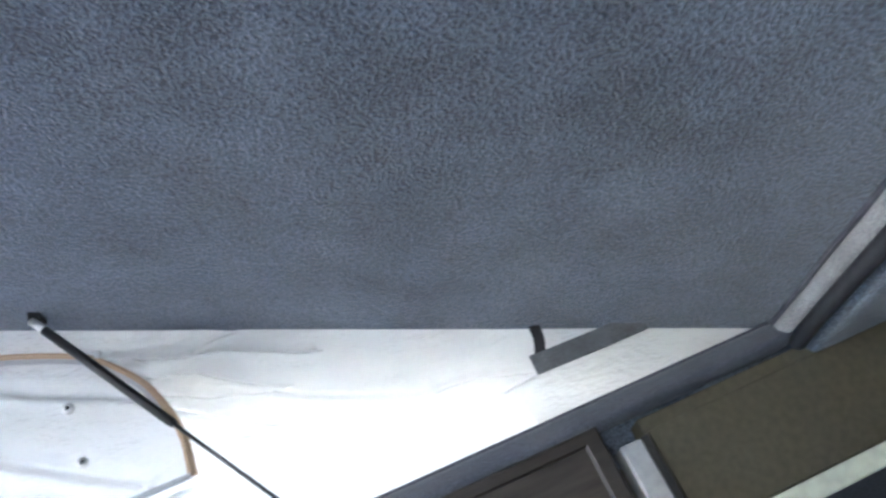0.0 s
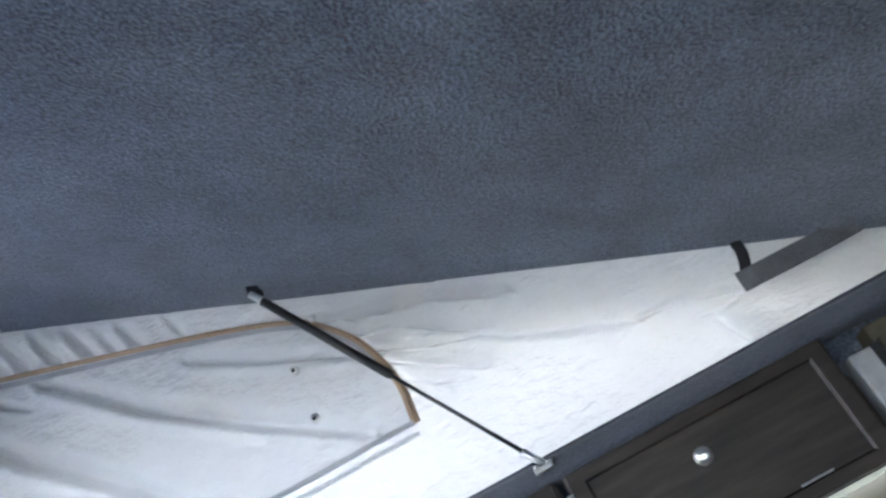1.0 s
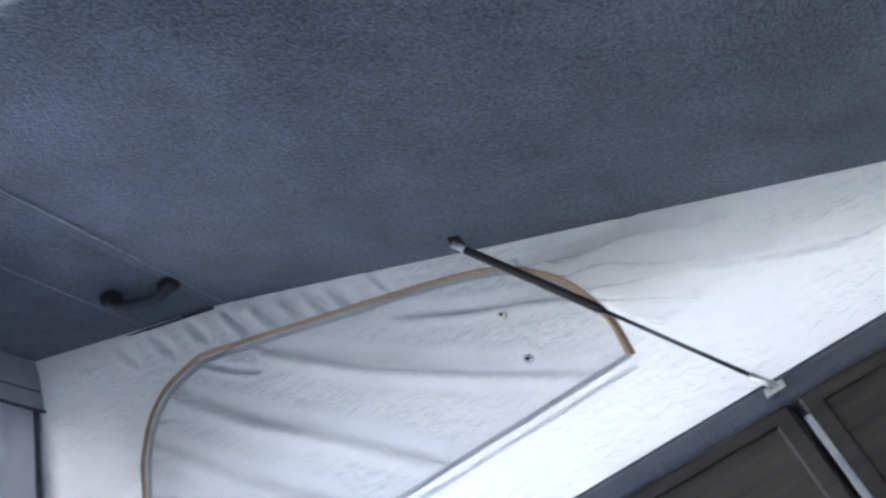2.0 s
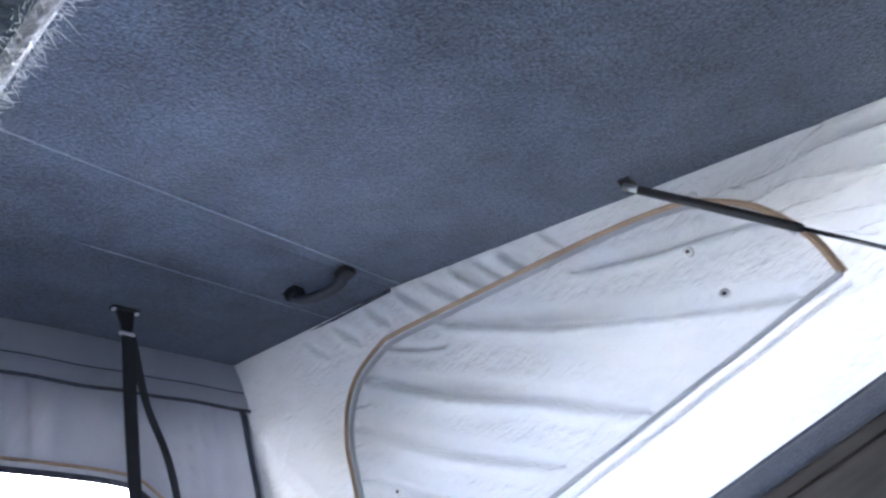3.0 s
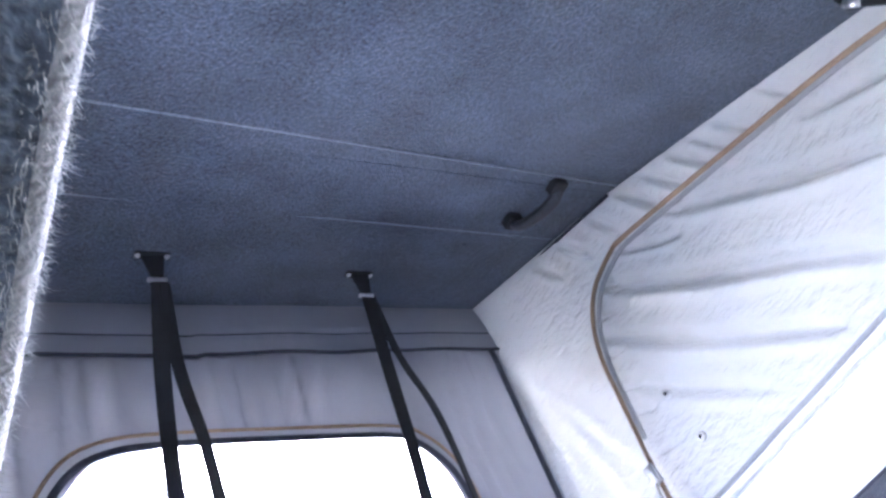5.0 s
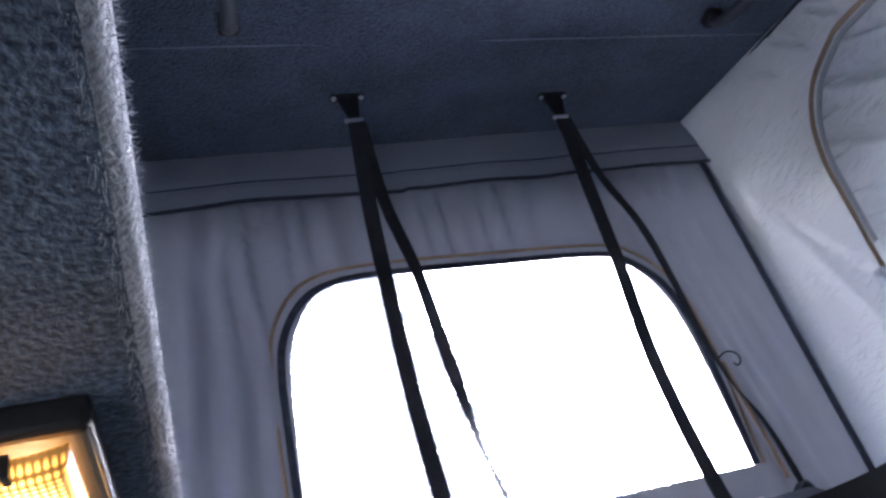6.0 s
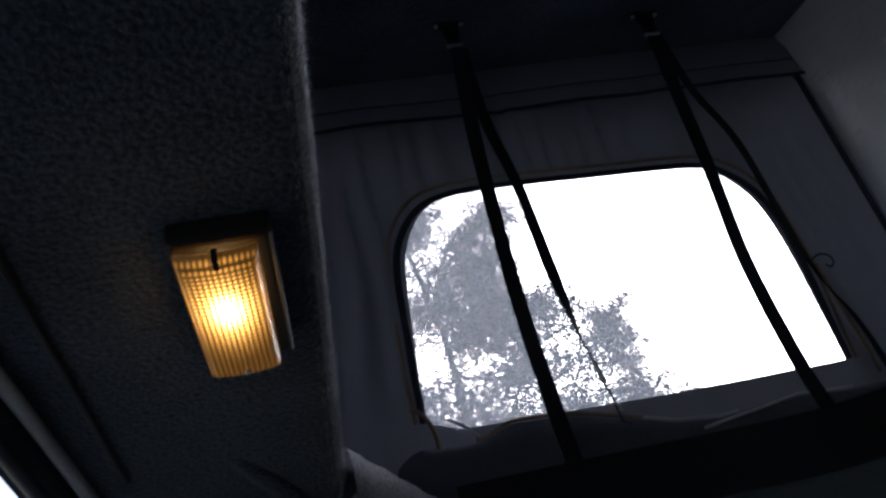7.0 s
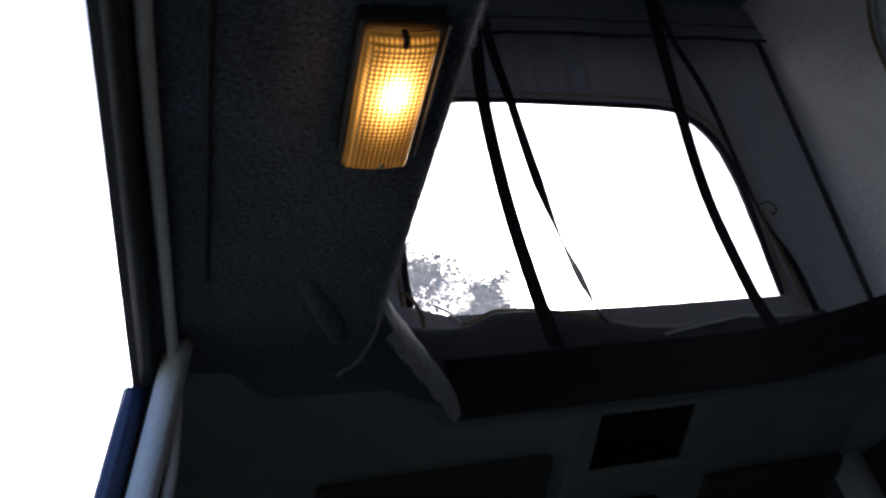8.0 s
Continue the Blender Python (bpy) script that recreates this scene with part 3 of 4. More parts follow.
def side_canvas(sgn, root, folds):
    ny, nz = 420, 130
    u = np.linspace(0, 1, ny + 1)[None, :] * np.ones((nz + 1, 1))
    v = np.linspace(0, 1, nz + 1)[:, None] * np.ones((1, ny + 1))
    yf0 = 0.162
    y = HINGE_Y + u * (yf0 - HINGE_Y)
    for _ in range(6):
        top = np.where(y < KINK_Y, KINK_Z + (y - KINK_Y) * REAR_K, KINK_Z + (y - KINK_Y) * FRONT_K)
        z = RAIL_Z - 0.005 + v * (np.minimum(top, 2.215) - RAIL_Z + 0.012)
        yf = np.maximum(0.0, 0.2462 * (2.078 - z)) + 0.012
        y = HINGE_Y + u * (yf - HINGE_Y)
    h = np.clip((z - RAIL_Z) / 0.66, 0, 1)
    near = np.clip((y + 0.55) / 0.6, 0, 1) ** 2
    x = 0.55 + near * (0.035 * (1 - h) - 0.022 * h)
    x = x + 0.012 * np.sin(np.pi * np.clip(v, 0, 1)) * (0.5 + 0.5 * np.sin(y * 5.0 + 1))
    for line, amp, wid in folds:
        dd, al, sd = seg_dist(y, z, line)
        tap = np.sin(np.pi * np.clip(al * 0.86 + 0.07, 0, 1)) ** 0.6 * np.clip((1 - v) / 0.09, 0, 1)
        x = x + 3.6 * amp * tap * (sd * dd / (0.8 * wid) * np.exp(-(dd / (0.9 * wid)) ** 2) + 0.35 * np.exp(-(dd / wid) ** 2))
    verts = np.stack([sgn * x, y, z], -1).reshape(-1, 3)
    w = ny + 1
    faces = [(j * w + i, j * w + i + 1, (j + 1) * w + i + 1, (j + 1) * w + i) for j in range(nz) for i in range(ny)]
    me = mesh_of("side_panel", verts.tolist(), faces)
    put("side_panel", me, CANVAS, root, "creased white canvas side wall")
    if sgn > 0:
        me.materials.append(CANVAS_FLAP)
        yy, zz = y.reshape(-1), z.reshape(-1)
        ins = np.zeros(yy.shape, bool)
        poly = FLAP + [FLAP[0]]
        for (ya, za), (yb, zb) in zip(poly, poly[1:]):
            if za == zb:
                continue
            ins ^= ((za > zz) != (zb > zz)) & (yy < (yb - ya) * (zz - za) / (zb - za) + ya)
        for p in me.polygons:
            p.material_index = int(ins[p.vertices[0]])


def smooth_loop(pts, n):
    p = [Vector(q) for q in pts]
    ln = [0.0]
    for a, b in zip(p, p[1:]):
        ln.append(ln[-1] + (b - a).length)
    out, j = [], 0
    for k in range(n):
        s = ln[-1] * k / (n - 1)
        while j < len(p) - 2 and ln[j + 1] < s:
            j += 1
        out.append(p[j].lerp(p[j + 1], (s - ln[j]) / max(ln[j + 1] - ln[j], 1e-9)))
    return out


WIN_TOP = [(-0.363, 1.556), (-0.362, 1.66), (-0.356, 1.79), (-0.342, 1.855), (-0.305, 1.907), (-0.255, 1.931), (-0.17, 1.938), (0.03, 1.932),
           (0.225, 1.922), (0.285, 1.899), (0.33, 1.852), (0.352, 1.79), (0.362, 1.70), (0.368, 1.526)]


def front_canvas(root):
    top = [(p.x, p.y) for p in curve([(x, z, 0) for x, z in WIN_TOP], 6)]
    win = smooth_loop([(x, z, 0) for x, z in top] + [(0.06, 1.528, 0), (-0.309, 1.538, 0), (-0.363, 1.556, 0)], 241)[:-1]
    cx, cz = 0.0, 1.76
    x0, x1, z0, z1 = -0.63, 0.63, 1.405, 2.214
    outer = []
    for p in win:
        dx, dz = p.x - cx, p.y - cz
        s = min(((x1 if dx > 0 else x0) - cx) / dx if abs(dx) > 1e-6 else 1e9, ((z1 if dz > 0 else z0) - cz) / dz if abs(dz) > 1e-6 else 1e9)
        outer.append((cx + dx * s, cz + dz * s))
    rings = 26
    verts, faces = [], []
    n = len(win)
    for r in range(rings + 1):
        f = r / rings
        for p, o in zip(win, outer):
            x, z = p.x + (o[0] - p.x) * f, p.y + (o[1] - p.y) * f
            squeeze = 1 - 0.12 * max(0.0, min(1.0, (z - 1.42) / 0.66)) * min(1.0, abs(x) / 0.58)
            up = max(0.0, min(1.0, (z - 1.86) / 0.15)) * (1.0 if z < 2.06 else max(0.0, 1 - (z - 2.06) / 0.06))
            left = max(0.0, min(1.0, (-x - 0.36) / 0.05)) * max(0.0, min(1.0, (z - 1.55) / 0.2))
            right = max(0.0, min(1.0, (x - 0.36) / 0.06))
            g = 0.013 * up * math.sin(x * 120 + 4 * math.sin(x * 17)) + 0.024 * up * noise.noise(Vector((x * 22, z * 2.5, 5)))
            g += 0.026 * left * max(0.0, min(1.0, (2.03 - z) / 0.10)) * math.sin(x * 95 + z * 6 + 2 * noise.noise(Vector((x * 9, z * 3, 2))))
            g += 0.034 * right * noise.noise(Vector(((x - 0.16 * (2.08 - z)) * 38, z * 1.5, 7)))
            g += 0.006 * noise.noise(Vector((x * 5, z * 5, 9)))
            g *= min(1.0, f * 6) * max(0.0, min(1.0, (0.555 - abs(x)) / 0.05)) * min(1.0, (1 - f) * 8)
            verts.append((x * squeeze, front_y(z) + g, z))
    for r in range(rings):
        for k in range(n):
            k2 = (k + 1) % n
            faces.append((r * n + k, r * n + k2, (r + 1) * n + k2, (r + 1) * n + k))
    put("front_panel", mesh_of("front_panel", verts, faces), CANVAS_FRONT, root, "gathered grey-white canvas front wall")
    # clear pane
    pv = [(p.x, front_y(p.y) + 0.006, p.y) for p in win]
    c = len(pv)
    pv.append((cx, front_y(cz) + 0.006, cz))
    g = put("window_pane", mesh_of("window_pane", pv, [(k, (k + 1) % n, c) for k in range(n)], smooth=False), VINYL, root, "hazy clear vinyl pane")
    g.visible_shadow = False

    def on(x, z, off):
        return (x, front_y(z) - off, z)

    edge = [on(x, z, 0.003) for x, z in top]
    put("window_binding", tube(edge, 0.006, 8, 0.8, up=(0, 1, 0)), HEM_DARK, root, "dark binding round the window")
    pip = []
    for x, z in top:
        k = (1.035 if z > 1.6 else 1.03)
        pip.append(on((x - cx) * k * 1.005, 1.56 + (z - 1.56) * 1.045, 0.005))
    put("zipper_tape", tube(pip, 0.0032, 7, 0.8, up=(0, 1, 0)), TAN, root, "tan zip round the front window")


def hem_band(root):
    nx, nz = 160, 14
    verts, faces = [], []
    for j in range(nz + 1):
        for i in range(nx + 1):
            f = j / nz
            x = -0.548 + 1.082 * i / nx
            lowz = 2.083 + 0.006 * math.sin(x * 14) * (x < -0.1) + 0.004 * noise.noise(Vector((x * 9, 0, 0)))
            z = lowz + f * (2.212 - lowz)
            y = -0.012 - 0.004 * math.sin(f * math.pi) + 0.003 * noise.noise(Vector((x * 7, z * 8, 1)))
            if abs(f - 0.36) < 0.06:
                y += 0.003
            verts.append((x, y, z))
    w = nx + 1
    faces = [(j * w + i, j * w + i + 1, (j + 1) * w + i + 1, (j + 1) * w + i) for j in range(nz) for i in range(nx)]
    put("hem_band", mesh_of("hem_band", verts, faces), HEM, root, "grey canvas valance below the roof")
    put("hem_cord", tube([(verts[i][0], verts[i][1] - 0.001, verts[i][2]) for i in range(0, nx + 1, 2)], 0.0035, 7), HEM_DARK, root, "dark hem cord")
    put("hem_stitching", tube([(verts[5 * w + i][0], verts[5 * w + i][1] - 0.001, verts[5 * w + i][2]) for i in range(0, nx + 1, 2)], 0.0014, 6), HEM_DARK, root)


def side_flap(root):
    """The zipped window cover of the right-hand canvas."""
    c = curve([(0.541, y, z) for y, z in FLAP], 6)
    n = len(c)
    wid = [0.0135 - 0.005 * min(1.0, k / 22) for k in range(n)]
    sides = []
    for k in range(n):
        t = frame_at(c, k)
        sides.append(t.cross(Vector((1, 0, 0))))
    put("zipper_tape", ribbon([p - Vector((0.002, 0, 0)) for p in c], wid, sides, 0.0012), TAN, root, "tan zip tape round the side window cover")
    put("zipper_teeth", tube([p - Vector((0.0045, 0, 0)) for p in c], 0.0014, 6), TAN, root)
    # grey ribbon stands in for the shadow line beneath the tape
    inner = [Vector((0.5435, -0.62 + (p.y + 0.62) * 0.982, 1.70 + (p.z - 1.70) * 0.955)) for p in c[8:-14]]
    put("cover_edge", ribbon(inner, 0.009, [frame_at(inner, k).cross(Vector((1, 0, 0))) for k in range(len(inner))], 0.001), ZIP_GREY, root, "grey band for the shadow line inside the zip")
    low = [Vector((0.534, -1.045 + 0.895 * k / 40, 1.549 + 0.0004 * math.sin(k * 0.7))) for k in range(41)]
    put("cover_edge", ribbon(low, 0.0075, Vector((0, 0, 1)), 0.0012), ZIP_GREY, root, "grey zip along the cover's lower edge")
    hem = [p + Vector((0.003, 0, -0.017)) for p in low]
    put("cover_hem", ribbon(hem, 0.0065, Vector((0, 0, 1)), 0.002), HEM_WHITE, root, "bright white tape below the zip")
    snaps = [(-0.909, 1.716), (-0.912, 1.63), (-0.27, 1.726), (-0.273, 1.634)]
    for k, (y, z) in enumerate(snaps):
        s = put("snap", disc(0.0085, 0.006), STEEL, root, "metal press stud")
        s.matrix_world = Matrix.Translation((0.545, y, z)) @ Euler((0, -math.pi / 2, 0)).to_matrix().to_4x4()
        r = put("snap_socket", disc(0.003, 0.003, 12), BLACK, s)
        r.location = (0, 0, 0.0045)
    s = put("snap", disc(0.006, 0.006), STEEL, root, "metal press stud")
    s.matrix_world = Matrix.Translation((0.536, -0.968, 1.777)) @ Euler((0, -math.pi / 2, 0)).to_matrix().to_4x4()
    bm = box((0.529, -0.166, 1.632), (0.541, -0.146, 1.668), 0.003)
    zp = part("zip_pull", bm, STEEL, root, "metal zip slider", True)
    put("pull_tab", tube([(0.532, -0.155, 1.636), (0.527, -0.150, 1.62), (0.53, -0.146, 1.602)], 0.003, 7), STEEL, zp)


ROLL_TOP = ((-0.45, 1.50), (-0.36, 1.482), (-0.29, 1.480), (-0.24, 1.499), (-0.16, 1.495), (-0.07, 1.471), (0.0, 1.449), (0.07, 1.441), (0.19, 1.452), (0.288, 1.444), (0.44, 1.448))
ROLL_Y, ROLL_RY, ROLL_LO, ROLL_SLOPE = 0.11, 0.050, 1.395, 0.55


def roll_at(x):
    """Half height of the rolled cover at x, and the place of its upper edge as seen from below."""
    q = float(np.interp(x, [p[0] for p in ROLL_TOP], [p[1] for p in ROLL_TOP])) - 1.373
    rz = max(0.012, (q * q - (ROLL_SLOPE * ROLL_RY) ** 2) / (2 * q))
    dd = math.hypot(rz, ROLL_SLOPE * ROLL_RY)
    return rz, ROLL_Y - ROLL_SLOPE * ROLL_RY ** 2 / dd, ROLL_LO + rz + rz * rz / dd


def rolled_cover(root):
    """The window cover rolled down along the foot of the front canvas."""
    nx, na = 150, 30
    verts, faces = [], []
    for i in range(nx + 1):
        f = i / nx
        x = -0.425 + 0.86 * f
        endf = min(1.0, f / 0.05, (1 - f) / 0.05) ** 0.5
        rz = roll_at(x)[0] * (0.6 + 0.4 * endf)
        ry = ROLL_RY * (0.3 + 0.7 * endf)
        for k in range(na):
            a = 2 * math.pi * k / na
            low = max(0.0, 0.55 - math.sin(a))
            cr = 1 + low * (0.06 * math.sin(3 * a + x * 14) + 0.07 * noise.noise(Vector((x * 16, math.cos(a) * 2, math.sin(a) * 2))))
            verts.append((x, ROLL_Y + ry * math.cos(a) * cr, ROLL_LO + rz + rz * math.sin(a) * cr))
    for i in range(nx):
        for k in range(na):
            k2 = (k + 1) % na
            faces.append((i * na + k, (i + 1) * na + k, (i + 1) * na + k2, i * na + k2))
    faces += [tuple(range(na)), tuple(reversed(range(nx * na, nx * na + na)))]
    put("window_cover", mesh_of("window_cover", verts, faces), COVER, root, "canvas cover rolled down below the window, darkened as if backlit")

    def along(x0, x1, n=22):
        return [(x, roll_at(x)[1] - 0.003, roll_at(x)[2] + 0.003) for x in (x0 + (x1 - x0) * k / n for k in range(n + 1))]
    put("cover_edge", tube(along(-0.30, -0.045), 0.0034, 8), TAN, root, "tan zip edge along the rolled cover")
    put("cover_edge", tube(along(-0.09, 0.10), 0.0024, 8), HEM_WHITE, root, "pale edge along the rolled cover")
    put("cover_edge", tube(along(0.205, 0.30), 0.0024, 8), HEM_WHITE, root, "pale edge along the rolled cover")
    put("cover_edge", tube(curve([(0.03, 0.058, 1.427), (0.08, 0.060, 1.435), (0.14, 0.064, 1.444), (0.20, 0.069, 1.454)], 6), 0.0026, 8), HEM_WHITE, root, "pale fold of the rolled cover")
    for pts, r, m, lab in (
            ([(-0.382, 1.572), (-0.366, 1.562), (-0.353, 1.535), (-0.350, 1.500)], 0.0036, TAN, "loose end of the tan zip"),
            ([(-0.330, 1.548), (-0.305, 1.532), (-0.285, 1.512), (-0.272, 1.505)], 0.0024, HEM_WHITE, "pale loose thread of the cover")):
        put("cover_edge", tube(curve([(x, front_y(z) - 0.02, z) for x, z in pts], 6), r, 8), m, root, lab)
    c = curve([(x, front_y(z) - 0.012, z) for x, z in ((0.372, 1.70), (0.392, 1.708), (0.409, 1.703), (0.413, 1.690), (0.404, 1.682), (0.397, 1.688))], 5)
    put("hook", tube(c, 0.0018, 7), ROD, root, "small wire hook")
    c = curve([(x, front_y(z) - 0.016, z) for x, z in ((0.375, 1.69), (0.385, 1.62), (0.398, 1.55), (0.405, 1.49))], 6)
    put("zipper_tape", tube(c, 0.004, 7), TAN, root)
    c = curve([(x, front_y(z) - 0.03, z) for x, z in ((0.395, 1.46), (0.415, 1.475), (0.428, 1.455), (0.42, 1.425))], 5)
    put("loop", ribbon(c, 0.02, Vector((0, 1, 0.2)), 0.0015), WEB_GREY, root, "pale webbing loop")


tent = thing("tent_canvas", "white canvas tent walls round the raised roof", "tent canvas")
side_canvas(1, tent, FOLDS)
side_canvas(-1, tent, FOLDS[11:18])
front_canvas(tent)
hem_band(tent)
side_flap(tent)
rolled_cover(tent)
c = [(0.527 + 0.06 * (2.078 - z) / 0.66 - 0.004, front_y(z) - 0.002, z) for z in [2.205 - 0.79 * k / 24 for k in range(25)]]
put("corner_seam", tube(c, 0.006, 8), HEM_DARK, tent, "dark corded corner seam")
c = [(-0.54 - 0.045 * (2.078 - z) / 0.66 + 0.004, front_y(z) - 0.002, z) for z in [2.205 - 0.79 * k / 24 for k in range(25)]]
put("corner_seam", tube(c, 0.006, 8), HEM_DARK, tent, "dark corded corner seam")


# ---- fittings on the raised roof ----
def gas_strut():
    a, b = Vector((0.488, -0.91, 1.832)), Vector((0.514, -1.18, 1.396 + 0.012))
    root = thing("gas_strut", "black gas strut with a thin steel rod holding up the roof", "gas strut", at=a)

    def rel(p):
        return Vector(p) - a
    m = a.lerp(b, 0.50)
    put("cylinder", tube([rel(a.lerp(b, 0.03)), rel(a.lerp(b, 0.25)), rel(m), rel(a.lerp(b, 0.515))], [0.0068, 0.0068, 0.0068, 0.005], 16), BLACK, root)
    put("rod", tube([rel(m), rel(a.lerp(b, 0.97))], 0.0030, 12), ROD, root)
    put("end_fitting", tube([rel(a.lerp(b, -0.02)), rel(a.lerp(b, 0.035))], 0.0060, 12), STEEL, root, "bright steel end fitting")
    bm = box((-0.004, -0.009, 0.006), (0.020, 0.009, 0.025), 0.002)
    part("bracket", bm, BLACK, root, "black plate on the roof lining")
    put("end_fitting", tube([rel(a.lerp(b, 0.94)), rel(a.lerp(b, 1.01))], 0.0055, 12), STEEL, root, "bright steel end fitting")
    e = rel(b)
    bm = box((-0.006 + e.x, -0.013 + e.y, -0.012 + e.z), (0.014 + e.x, 0.015 + e.y, -0.004 + e.z), 0.002)
    br = part("bracket", bm, STEEL, root, "bright steel foot bracket")
    for k in (-1, 1):
        s = put("screw", disc(0.005, 0.004, 10), STEEL, br)
        s.location = (e.x - 0.002, e.y + k * 0.009, e.z - 0.004)


gas_strut()


def hanging_strap(ax, ay, main, tail, label):
    az = roof_z(ay)
    root = thing("roof_strap", label, "strap", "straps hanging from the roof", at=(ax, ay, az))

    def rel(p):
        return Vector(p) - Vector((ax, ay, az))
    bm = box((-0.027, -0.006, -0.007), (0.027, 0.007, -0.001), 0.002)
    pl = part("anchor_plate", bm, BLACK, root, "black plate screwed to the roof")
    for k in (-1, 1):
        s = put("screw", disc(0.0045, 0.003, 10), STEEL, pl)
        s.matrix_basis = Matrix.Translation((k * 0.0225, 0, -0.0065)) @ Euler((math.pi, 0, 0)).to_matrix().to_4x4()
    put("anchor_loop", ribbon(curve([(-0.0, 0, -0.008), (0.002, 0.006, -0.028), (0.004, 0.012, -0.045)], 4), [0.034 - 0.0022 * k for k in range(9)], Vector((1, 0, 0)), 0.0025), WEBBING, root)
    bm = box((-0.013, 0.008, -0.0535), (0.017, 0.015, -0.0465), 0.002)
    part("buckle", bm, STEEL, root, "metal slide buckle")
    m = curve([rel(p) for p in main], 8)
    put("webbing", ribbon(m, 0.0255, Vector((1, 0.05, 0)), 0.0014), WEBBING, root)
    t = curve([rel(p[:3]) for p in tail], 8)
    n = len(t)
    sides = []
    for k in range(n):
        f = k / (n - 1) * (len(tail) - 1)
        i = min(int(f), len(tail) - 2)
        tw = tail[i][3] + (tail[i + 1][3] - tail[i][3]) * (f - i)
        sides.append(Vector((math.cos(radians(tw)), math.sin(radians(tw)), 0)))
    put("strap_tail", ribbon(t, 0.0245, sides, 0.0013), WEBBING, root, "loose twisted strap end")


hanging_strap(-0.194, -0.166, [(-0.19, -0.155, 2.10), (-0.183, -0.07, 2.01), (-0.173, 0.005, 1.912), (-0.182, 0.03, 1.70), (-0.189, 0.026, 1.50), (-0.193, 0.012, 1.40)],
              [(-0.182, -0.15, 2.10, 35), (-0.155, -0.06, 2.01, 30), (-0.118, 0.008, 1.912, 25), (-0.111, 0.03, 1.74, 15), (-0.109, 0.03, 1.605, 60), (-0.103, 0.026, 1.525, 80), (-0.098, 0.015, 1.44, 40)],
              "two black webbing straps hanging from a roof anchor across the window")
hanging_strap(0.186, -0.135, [(0.19, -0.125, 2.115), (0.215, -0.06, 2.02), (0.241, 0.012, 1.886), (0.219, 0.03, 1.69), (0.205, 0.026, 1.49), (0.198, 0.012, 1.40)],
              [(0.20, -0.12, 2.115, 30), (0.255, -0.05, 2.03, 30), (0.322, 0.008, 1.93, 25), (0.358, 0.07, 1.69, 40), (0.40, 0.10, 1.58, 60), (0.425, 0.13, 1.50, 70), (0.42, 0.13, 1.43, 70)],
              "two black webbing straps hanging from a roof anchor beside the window")


def grab_handle(a, b, label):
    a, b = Vector(a), Vector(b)
    a.z, b.z = roof_z(a.y), roof_z(b.y)
    root = thing("grab_handle", label, "handle", "grab handles on the roof", at=a)
    d = b - a
    up = Vector((0, FRONT_K, -1)).normalized()
    pts = curve([up * 0.004, up * 0.022 + d * 0.06, up * 0.030 + d * 0.28, up * 0.031 + d * 0.5, up * 0.030 + d * 0.72, up * 0.022 + d * 0.94, d + up * 0.004], 6)
    put("grip", tube(pts, 0.0085, 12, 1.4, up=(1, 0, 0)), GRIP, root)
    for p in (Vector(), d):
        bm = box((-0.014, -0.016, -0.020), (0.014, 0.016, 0.002), 0.005, 3)
        bm.transform(Matrix.Translation(p))
        part("end_cap", bm, BLACK, root, "black end cap", True)


grab_handle((0.414, -0.438, 0), (0.394, -0.334, 0), "short grey grab handle with black end caps")
grab_handle((-0.396, -0.484, 0), (-0.385, -0.352, 0), "dark grab handle with black end caps under the roof")


def tie_strap():
    root = thing("tie_strap", "black strap and folded grey webbing hanging on the canvas", "strap", at=(0.54, -1.57, 1.553))
    m = [(0.0, 0.0, 0.004), (-0.006, 0.004, -0.02), (-0.004, 0.016, -0.05), (-0.001, 0.017, -0.062)]
    put("strap", ribbon(curve(m, 5), 0.016, Vector((0, 1, 0)), 0.0015), WEBBING, root)
    w = [(-0.006, 0.030, -0.0535), (-0.008, -0.03, -0.0555), (-0.008, -0.09, -0.0565), (-0.005, -0.15, -0.0555)]
    put("webbing_fold", ribbon(curve(w, 6), 0.030, Vector((0, 0.1, 1)), 0.002), WEB_GREY, root, "folded grey webbing")


tie_strap()


# ---- lockers along the right-hand side ----
def rail():
    verts, faces = [], []
    prof = [(0.60, 1.418), (0.541, 1.418), (0.530, 1.414), (0.523, 1.407), (0.516, 1.396), (0.510, 1.389), (0.507, 1.379), (0.60, 1.379)]
    ys = [-1.90 + 1.72 * k / 60 for k in range(61)]
    for y in ys:
        for x, z in prof:
            verts.append((x + 0.0015 * noise.noise(Vector((y * 8, z * 9, 0))), y, z))
    n = len(prof)
    faces = [(j * n + i, j * n + i + 1, (j + 1) * n + i + 1, (j + 1) * n + i) for j in range(60) for i in range(n - 1)]
    tagged(put("trim", mesh_of("trim", verts, faces), RAIL), "dark blue carpeted rail below the canvas", "trim", kind="structure")
    tagged(put("trim", tube([(0.533, y, 1.4155) for y in ys], 0.0035, 8), HEM_DARK), "dark welt along the top of the rail", "trim", kind="structure")


rail()


